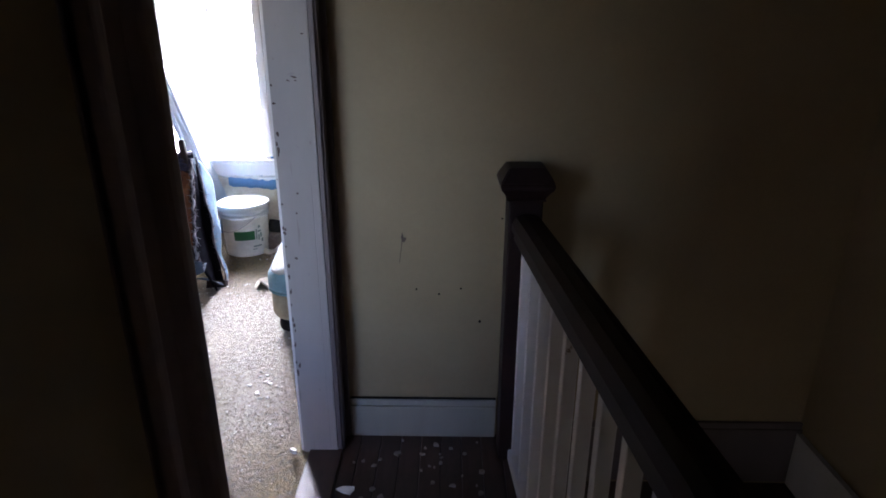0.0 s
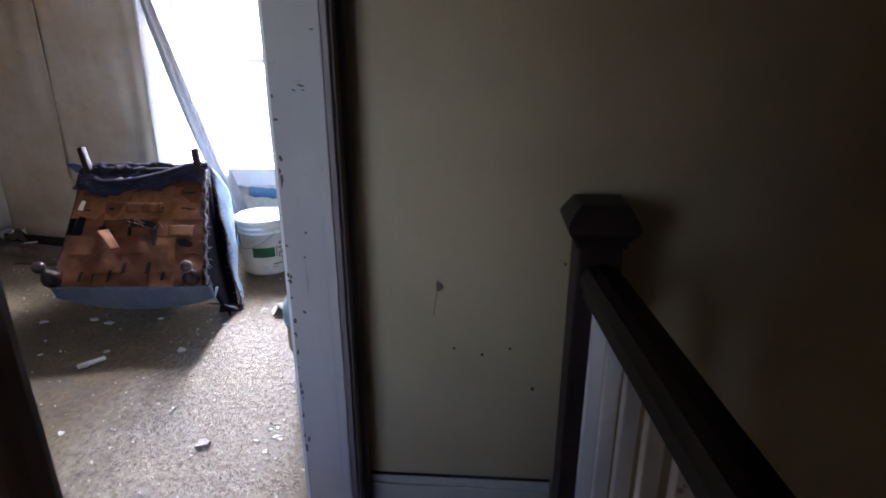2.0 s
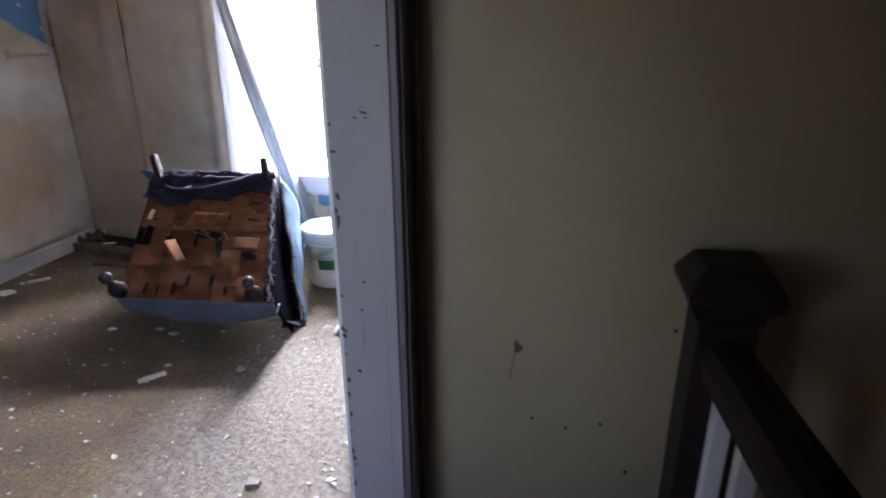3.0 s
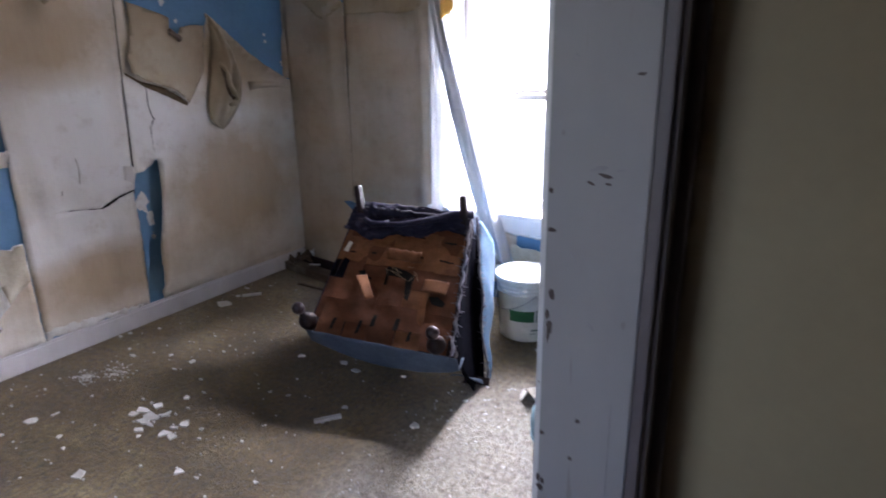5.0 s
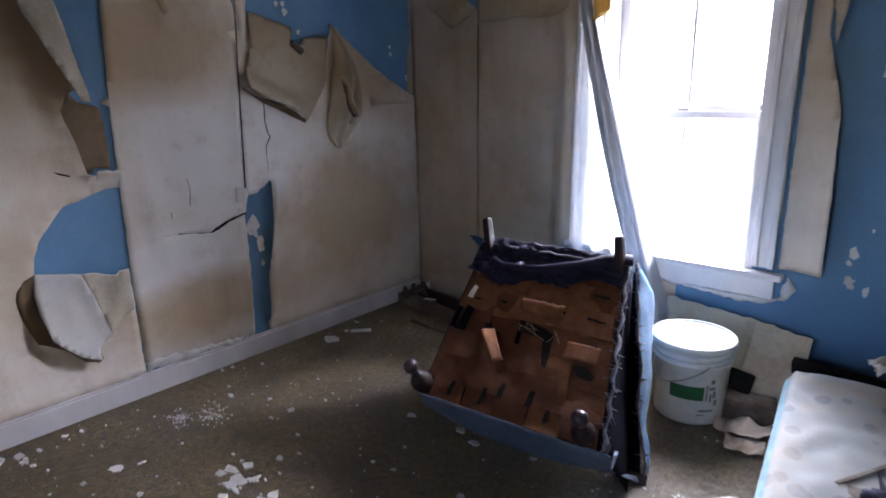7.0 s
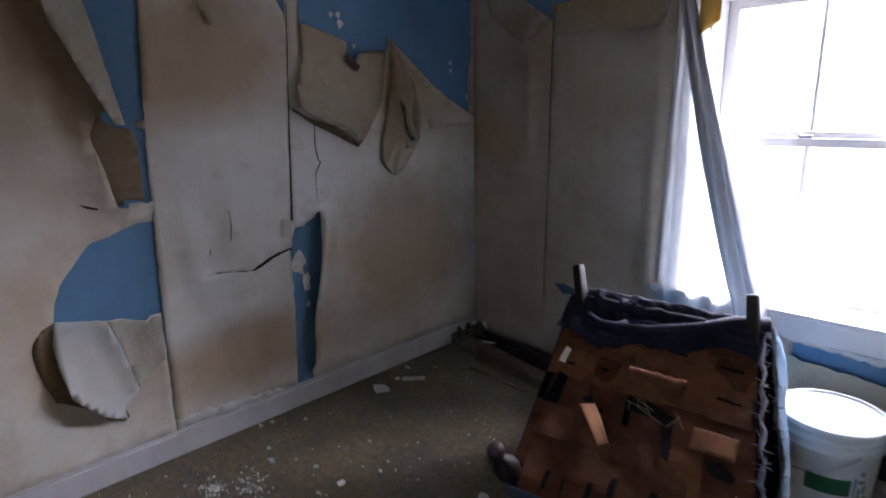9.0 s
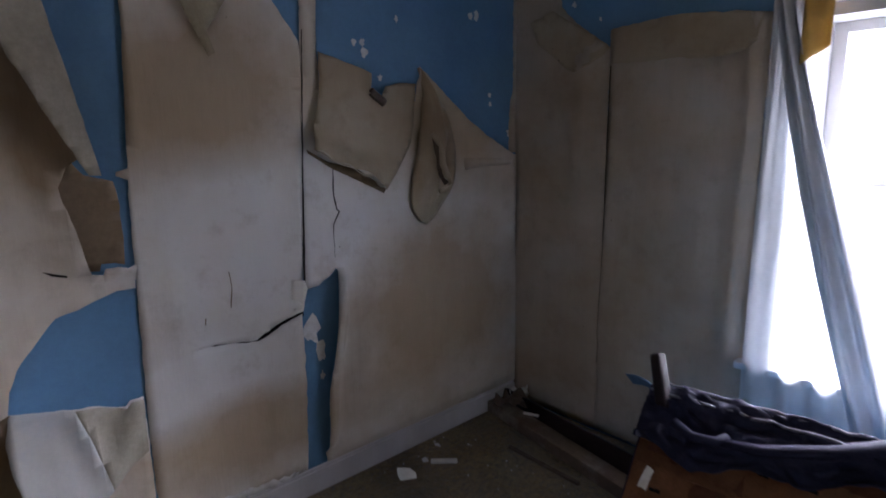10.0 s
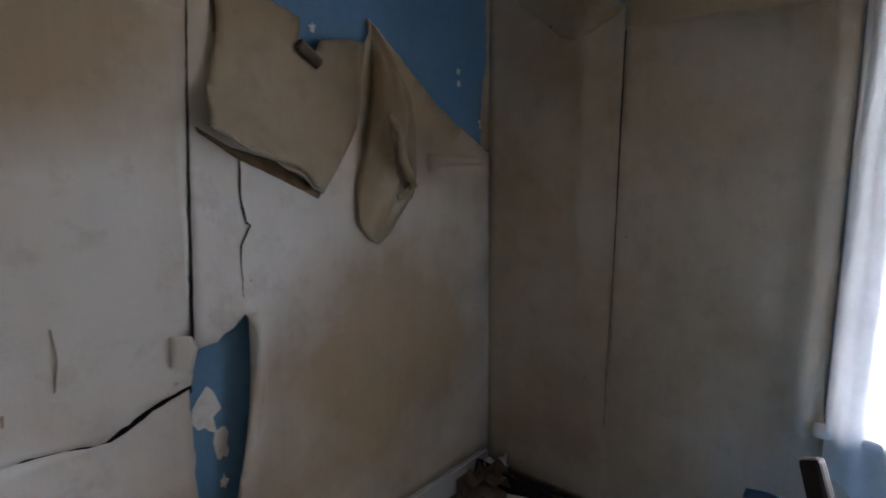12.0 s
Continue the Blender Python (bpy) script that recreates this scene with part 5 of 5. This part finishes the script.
body = lathe([(0.132, 0.0), (0.138, 0.004), (0.140, 0.02), (0.152, 0.262), (0.160, 0.264), (0.160, 0.272), (0.153, 0.274), (0.154, 0.288), (0.162, 0.290), (0.162, 0.298), (0.155, 0.300), (0.156, 0.318), (0.165, 0.322), (R + 0.006, 0.338), (R + 0.005, 0.350), (R, 0.354), (R - 0.007, 0.352), (R - 0.008, 0.33), (0.150, 0.27), (0.148, 0.265)], 56)
part("body", body, PAIL, pail, "", True)
part("lid", lathe([(0.150, 0.33), (0.154, 0.340), (0.153, 0.346), (0.146, 0.344), (0.05, 0.343), (0.01, 0.343)], 40), PAIL, pail, "flat white pail lid", True)


def label_patch(a0, a1, z0, z1, off, bm=None):
    return surface(lambda u, v: Vector(((0.1405 + (z0 + (z1 - z0) * v) * 0.049 + off) * math.cos(radians(a0 + (a1 - a0) * u)), (0.1405 + (z0 + (z1 - z0) * v) * 0.049 + off) * math.sin(radians(a0 + (a1 - a0) * u)), z0 + (z1 - z0) * v)), 14, 2, 0.0008, bm)


FACE = -76
part("label", label_patch(FACE - 26, FACE + 26, 0.120, 0.182, 0.0010), GREEN, pail, "plain green label band")
for a0, a1, z0, z1 in ((29, 32, 0.120, 0.190), (35, 39, 0.112, 0.150), (34, 44, 0.168, 0.180), (41, 46, 0.130, 0.160), (36, 42, 0.196, 0.214), (20, 44, 0.068, 0.077), (44, 50, 0.095, 0.120), (18, 30, 0.050, 0.055)):
    part("label_mark", label_patch(FACE + a0, FACE + a1, z0, z1, 0.0012), INK, pail, "dull green unreadable label shape")
part("handle", tube([(0.166 * math.cos(radians(a)), 0.166 * math.sin(radians(a)) - 0.0, 0.285 - 0.105 * math.sin(radians(min(180, max(0, (a + 200) * 1.15)))) ) for a in range(-200, -40, 8)], 0.0028, 6), STEEL, pail, "thin wire handle", True)

# ---------------------------------------------------------------- mattress
MW, ML, MH = 0.33, 1.24, 0.33
mattress = thing("mattress", pose(0.346, 3.815, 0, 0, 0, 7.4), "small stained cot mattress with a dotted cover on the floor", "mattress")


def rounded_slab(hx, hy, z0, z1, rad, dome=0.0):
    b = bmesh.new()
    bmesh.ops.create_cube(b, size=1)
    for v in b.verts:
        v.co = Vector((v.co.x * 2 * hx, v.co.y * 2 * hy, z0 if v.co.z < 0 else z1))
    bmesh.ops.bevel(b, geom=[e for e in b.edges if abs(e.verts[0].co.z - e.verts[1].co.z) > 0.01], offset=rad, segments=6, affect="EDGES", profile=0.5)
    bmesh.ops.bevel(b, geom=[e for e in b.edges if abs(e.verts[0].co.z - e.verts[1].co.z) < 0.001 and len(e.link_faces) == 2 and abs(e.link_faces[0].normal.z - e.link_faces[1].normal.z) > 0.5], offset=0.035, segments=4, affect="EDGES", profile=0.5)
    return b


hx, hy = MW / 2, ML / 2
part("border", rounded_slab(hx, hy, 0.075, MH * 0.72, 0.12), TICK_SIDE, mattress, "stained beige mattress side", True)
part("border", rounded_slab(hx + 0.010, hy + 0.010, MH * 0.66, MH - 0.004, 0.125), TEAL, mattress, "faded teal mattress side", True)


def cover(u, v):
    x, y = (u - 0.5) * 2, (v - 0.5) * 2
    px, py = hx * x, hy * y
    # rounded corners in plan
    cx, cy = max(0.0, abs(px) - (hx - 0.13)), max(0.0, abs(py) - (hy - 0.13))
    d = math.hypot(cx, cy)
    if d > 0.127:
        k = 0.127 / d
        px = math.copysign(hx - 0.13 + cx * k, px) if cx else px
        py = math.copysign(hy - 0.13 + cy * k, py) if cy else py
    edge = max(abs(x), abs(y))
    return Vector((px, py, MH + 0.012 - 0.035 * max(0.0, (edge - 0.86) / 0.14) ** 2 + 0.010 * noise.noise(Vector((u * 5, v * 14, 2)))))


# added black block, standing in for the dark shade below the mattress
part("gap_block", rounded_slab(hx - 0.03, hy - 0.03, 0.0, 0.085, 0.06), BLACK, mattress, "black block painted as the shaded gap under the mattress", True)
part("cover", surface(cover, 28, 60, 0.004), MATTRESS, mattress, "dotted grey-teal mattress cover", True)
ring = []
for k in range(73):
    a = math.tau * k / 72
    c, s_ = math.cos(a), math.sin(a)
    ring.append(((hx - 0.125) * (1 if c > 0 else -1) * (abs(c) > 1e-6) + 0.131 * c, (hy - 0.125) * (1 if s_ > 0 else -1) * (abs(s_) > 1e-6) + 0.131 * s_, MH * 0.68))
part("piping", tube(ring, 0.006, 6), TEAL, mattress, "dark teal seam", True)

# rubbish lying on the mattress
b = surface(lambda u, v: Vector((0.06 * (u - 0.5) + 0.03 * noise.noise(Vector((u * 3, v * 3, 1))), 0.10 * (v - 0.5) + 0.03 * noise.noise(Vector((u * 4, v * 2, 9))), 0.004 + 0.018 * abs(noise.noise(Vector((u * 4, v * 4, 7)))))), 12, 14, 0.004)
tagged(part("cloth_scrap", moved(b, pose(0.470, 3.663, MH + 0.016, 0, 0, 70)), FABRIC_DARK, None, "", True), "crumpled black cloth scrap on the mattress", "cloth scrap")
b = box(-0.10, 0.10, -0.006, 0.006, 0, 0.008, 0.002)
tagged(part("lath_stick", moved(b, pose(0.409, 3.777, MH + 0.014, 0, 0, 62)), OLDBOARD), "splintered brown lath on the mattress", "wood stick")
b = sheet(torn([(-0.05, -0.08), (0.04, -0.09), (0.07, -0.02), (0.05, 0.08), (-0.04, 0.07)], 0.012, 0.02, 9), lambda u, v, d: Vector((u, v, d)), lambda u, v: 0.004 + 0.006 * noise.noise(Vector((u * 20, v * 20, 1))), 0.03)
tagged(part("card_scrap", moved(b, pose(0.446, 3.647, MH + 0.012, 0, 0, 20)), OLDBOARD), "torn brown card lying on the mattress", "card")

# ---------------------------------------------------------------- rubbish below the window
def leaning_card(name, x0, x1, z1, y0, y1, seed, label, material=CARD):
    b = sheet(torn([(x0, 0.0), (x1, 0.0), (x1 + 0.005, z1 * 0.93), (x0 + 0.02, z1)], 0.005, 0.03, seed), lambda u, v, d: Vector((u, y0 + (y1 - y0) * v / z1 + d, v + 0.002)), lambda u, v: ripple(u, v, 0.004, 6, seed), 0.03, 0.006)
    return tagged(part(name, b, material), label, "card")


leaning_card("card_sheet", -0.53, -0.11, 0.37, 4.66, 4.765, 31, "yellowed card sheet leaning against the blue wall")
leaning_card("card_sheet", -0.125, 0.11, 0.345, 4.55, 4.75, 32, "stained card sheet slumped against the wall")
tagged(part("charred_board", moved(box(-0.18, 0.18, -0.02, 0.02, 0, 0.10, 0.006), pose(0.25, 4.66, 0.165, 20, 0, -3)), BLACK), "blackened board lying against the wall", "board")
tagged(part("broken_board", moved(box(-0.16, 0.2, -0.05, 0.05, 0, 0.16, 0.01), pose(0.24, 4.62, 0.001, 0, 0, -3)), OLDBOARD), "dusty broken wooden board by the wall", "board")
tagged(part("charred_board", moved(box(-0.05, 0.05, -0.015, 0.015, 0, 0.09, 0.01), pose(-0.10, 4.52, 0.10, -25, 12, 10)), BLACK), "burnt block of wood stuck in the card", "wood block")
tagged(part("broken_board", moved(box(-0.12, 0.12, -0.06, 0.06, 0, 0.10, 0.02), pose(-0.06, 4.50, 0.001, 0, 0, 10)), OLDBOARD), "grey dusty rubble of broken board", "board")


def crumpled(name, x, y, z, sx, sy, h, rz, seed, material, label, category="paper"):
    b = surface(lambda u, v: Vector((sx * (u - 0.5) * (1 + 0.3 * noise.noise(Vector((v * 3, seed, 0)))), sy * (v - 0.5) * (1 + 0.3 * noise.noise(Vector((u * 3, seed, 4)))), max(0.002, h * (0.5 + 0.9 * noise.noise(Vector((u * 2.6, v * 2.6, seed))))))), 14, 14, 0.002)
    return tagged(part(name, moved(b, pose(x, y, z, 0, 0, rz)), material), label, category)


crumpled("crumpled_paper", 0.42, 4.62, 0.27, 0.18, 0.14, 0.09, 20, 3, PAPERSCRAP, "crumpled torn paper heap beside the wall")
crumpled("crumpled_paper", 0.48, 4.70, 0.30, 0.14, 0.12, 0.12, -30, 4, CARD, "crumpled yellowed paper beside the wall")
def folded_scrap(x, y, rz, w, l, label):
    """A stiff torn paper folded once, standing open like a low tent."""
    def f(u, v):
        a = (u - 0.5) * 2
        return Vector((w * a * (1 + 0.12 * math.sin(v * 5)), l * (v - 0.5) * (1 - 0.25 * abs(a)) + 0.01 * noise.noise(Vector((u * 4, v * 4, 2))), 0.006 + 0.055 * (1 - abs(a)) ** 0.9 * (1 - 0.5 * v) + 0.004 * noise.noise(Vector((u * 6, v * 6, 8)))))
    return tagged(part("folded_paper", moved(surface(f, 14, 10, 0.003), pose(x, y, 0.001, 0, 0, rz)), PAPERSCRAP), label, "paper")


folded_scrap(0.055, 3.84, -28, 0.055, 0.15, "folded white paper lying beside the mattress")
folded_scrap(0.015, 3.79, 35, 0.030, 0.07, "small torn white paper beside the mattress")
crumpled("crumpled_paper", -0.04, 4.44, 0.0, 0.20, 0.26, 0.06, 10, 7, PAPER_DIM, "torn wallpaper heap between bucket and mattress")
crumpled("crumpled_paper", 0.01, 4.27, 0.0, 0.14, 0.12, 0.04, 10, 8, PAPER_DIM, "torn pale wallpaper beside the mattress")

# fallen boards in the far corner
b = box(-0.48, 0.48, -0.045, 0.045, 0, 0.06, 0.006)
tagged(part("fallen_board", moved(b, pose(-1.80, 4.52, 0.001, 0, 0, -11)), OLDBOARD), "dusty dark board lying in the corner", "board")
b = box(-0.46, 0.46, -0.012, 0.012, 0, 0.10, 0.004)
tagged(part("fallen_board", moved(b, pose(-1.78, 4.60, 0.001, -18, 0, -8)), DARKWOOD), "dark wooden board leaning in the corner", "board")
b = box(-0.20, 0.20, -0.008, 0.008, 0, 0.012, 0.002)
tagged(part("lath_stick", moved(b, pose(-1.72, 4.36, 0.001, 0, 0, -2)), OLDBOARD), "thin dark lath on the carpet", "wood stick")
crumpled("plaster_rubble", -2.12, 4.62, 0.055, 0.16, 0.12, 0.07, 10, 11, OLDBOARD, "dark crumbled rubble heap in the corner", "rubble")
crumpled("plaster_rubble", -2.16, 4.72, 0.06, 0.09, 0.06, 0.06, 40, 12, FLAKE, "pale crumbled plaster heap in the corner", "rubble")
tagged(part("wood_chip", moved(box(-0.04, 0.04, -0.01, 0.01, 0, 0.006, 0.002), pose(-1.98, 4.60, 0.062, 0, 0, 20)), FLAKE), "pale chip lying on the corner board", "chip")


# ---------------------------------------------------------------- flakes of plaster on the carpet
def flake(x, y, size, seed, z=0.003, material=FLAKE, tall=0.0016):
    r = random.Random(seed)
    n = r.randint(4, 7)
    squash = r.uniform(0.45, 1.0)
    b = bmesh.new()
    pts = []
    for k in range(n):
        a = math.tau * (k + r.uniform(-0.3, 0.3)) / n
        s = size * r.uniform(0.5, 1.2)
        pts.append((x + s * math.cos(a + seed), y + s * squash * math.sin(a + seed)))
    top = [b.verts.new((p[0], p[1], z + tall + r.uniform(-0.001, 0.0035))) for p in pts]
    low = [b.verts.new((p[0], p[1], z - 0.004)) for p in pts]
    b.faces.new(top)
    b.faces.new(low[::-1])
    for k in range(n):
        b.faces.new((low[k], low[(k + 1) % n], top[(k + 1) % n], top[k]))
    return b


def flake_thing(x, y, size, seed, label="flake of white plaster on the carpet", material=FLAKE):
    tagged(part("plaster_flake", flake(x, y, size, seed, material=material), material), label, "plaster flake", "plaster flakes on the carpet")


rf = random.Random(11)
HEAP = ((-1.395, 2.889, 0.036), (-1.409, 2.854, 0.020), (-1.381, 2.944, 0.024), (-1.319, 2.876, 0.032), (-1.286, 2.918, 0.022), (-1.325, 2.837, 0.026), (-1.280, 2.840, 0.022), (-1.282, 2.787, 0.022), (-1.166, 2.830, 0.028), (-1.166, 2.874, 0.018), (-1.151, 2.912, 0.020), (-1.122, 2.831, 0.020))
for k, (x, y, s) in enumerate(HEAP):
    flake_thing(x, y, s * 1.2, 100 + k)
for k in range(18):
    flake_thing(-1.29 + rf.gauss(0, 0.085), 2.88 + rf.gauss(0, 0.055), rf.uniform(0.006, 0.013), 140 + k, "small flake of white plaster on the carpet")
SPREAD = ((-1.765, 2.306, 0.045), (-1.707, 2.343, 0.018), (-2.139, 2.372, 0.035), (-2.156, 2.318, 0.045), (-2.082, 2.385, 0.028), (-2.024, 2.398, 0.016), (-1.749, 2.602, 0.03), (-2.16, 2.54, 0.016), (-2.121, 2.44, 0.02), (-1.752, 2.49, 0.016), (-1.93, 3.174, 0.024), (-2.215, 3.273, 0.018), (-2.206, 3.325, 0.018), (-1.596, 3.288, 0.022), (-1.323, 3.049, 0.02), (-2.1, 3.888, 0.062), (-2.116, 4.009, 0.026), (-2.176, 4.139, 0.022), (-2.115, 3.446, 0.016), (-1.154, 3.603, 0.024), (-0.908, 3.648, 0.028), (-0.807, 3.613, 0.024), (-0.571, 3.681, 0.016), (-0.644, 3.34, 0.024), (-0.305, 3.376, 0.026), (-0.449, 2.757, 0.022), (-0.612, 2.81, 0.016), (0.354, 2.795, 0.02), (-1.212, 2.516, 0.03), (-1.56, 2.3, 0.05), (-0.907, 2.707, 0.028))
for k, (x, y, s) in enumerate(SPREAD):
    flake_thing(x, y, s, 300 + k)
rs = random.Random(23)
for k in range(18):
    flake_thing(rs.uniform(-2.2, -0.05), rs.uniform(2.5, 3.7), rs.uniform(0.010, 0.016), 340 + k, "small flake of white plaster on the carpet")
for k in range(40):
    flake_thing(rf.uniform(-2.15, -0.1), rf.uniform(2.35, 3.6), rf.uniform(0.005, 0.011), 700 + k, "small chip of white plaster on the carpet")
for x, y, l, w, rz, label in ((-0.645, 3.230, 0.057, 0.011, 50, "pale splinter of lath on the carpet"), (-2.040, 4.06, 0.060, 0.012, 48, "pale splinter of wood on the carpet")):
    tagged(part("wood_splinter", moved(box(-l, l, -w, w, 0, 0.014, 0.003), pose(x, y, 0.003, 0, 0, rz)), FLAKE), label, "splinter")
tagged(part("plaster_chunk", flake(0.103, 2.728, 0.028, 75, 0.004, OLD_PLASTER, 0.008), OLD_PLASTER), "grey chunk of plaster on the carpet", "plaster chunk")
for k in range(14):
    flake_thing(0.33 + rf.gauss(0, 0.025), rf.choice((2.66, 2.83, 3.12)) + rf.gauss(0, 0.045), rf.uniform(0.006, 0.014), 400 + k, "small chip of white plaster on the carpet")
# crumbs too small to count
crumbs = []
for k in range(820):
    if k < 200:
        x, y = (-1.92 + rf.gauss(0, 0.04), 2.92 + rf.gauss(0, 0.03)) if k % 2 else (-1.83 + rf.gauss(0, 0.05), 3.025 + rf.gauss(0, 0.035))
    elif k < 520:
        x, y = rf.uniform(-0.35, 0.52), rf.uniform(2.2, 3.9)
    else:
        x, y = rf.uniform(XL + 0.05, 0.1), rf.uniform(2.0, 4.3)
    crumbs.append((x, y, 0.0013 + 0.006 * rf.random() ** 2.5, k))
vs, fs = [], []
for x, y, s, k in crumbs:
    n0 = len(vs)
    for q in range(5):
        a = math.tau * (q + rf.uniform(-0.3, 0.3)) / 5
        vs.append((x + s * math.cos(a), y + s * math.sin(a), 0.0045 + rf.uniform(0, 0.003)))
    vs.append((x, y, -0.003))
    fs.append(tuple(range(n0, n0 + 5)))
    fs += [(n0 + q, n0 + 5, n0 + (q + 1) % 5) for q in range(5)]
me = bpy.data.meshes.new("plaster_crumbs")
me.from_pydata(vs, [], fs)
me.materials.append(FLAKE)
tagged(new("plaster_crumbs", me), "small crumbs of plaster scattered over carpet", "crumbs", kind="stuff")

# flakes on the landing
for k in range(34):
    x, y = rf.uniform(0.76, 1.26), 2.42 - abs(rf.gauss(0, 0.22))
    tagged(part("plaster_flake", flake(x, y, rf.uniform(0.004, 0.014), 500 + k, 0.004, DUSTY), DUSTY), "flake of old paint on dark floorboards", "plaster flake", "flakes on the landing")
tagged(part("plaster_flake", flake(0.80, 2.17, 0.030, 600, 0.004, FLAKE), FLAKE), "large white plaster flake on the landing", "plaster flake", "flakes on the landing")
tagged(part("plaster_flake", flake(0.590, 2.335, 0.018, 601, 0.016, FLAKE, 0.008), FLAKE), "white plaster lump at the door lining", "plaster flake", "flakes on the landing")

# ---------------------------------------------------------------- floorboards of the landing
plank = mesh_of("floorboard", box(-0.0355, 0.0355, 0, YH - YS, -0.02, 0.0, 0.002, None, 1), FLOORWOOD)
for i in range(10):
    ob = new("floorboard", plank)
    ob.parent = landing
    ob.location = (XH + 0.04 + i * 0.0725, YS, 0.0)
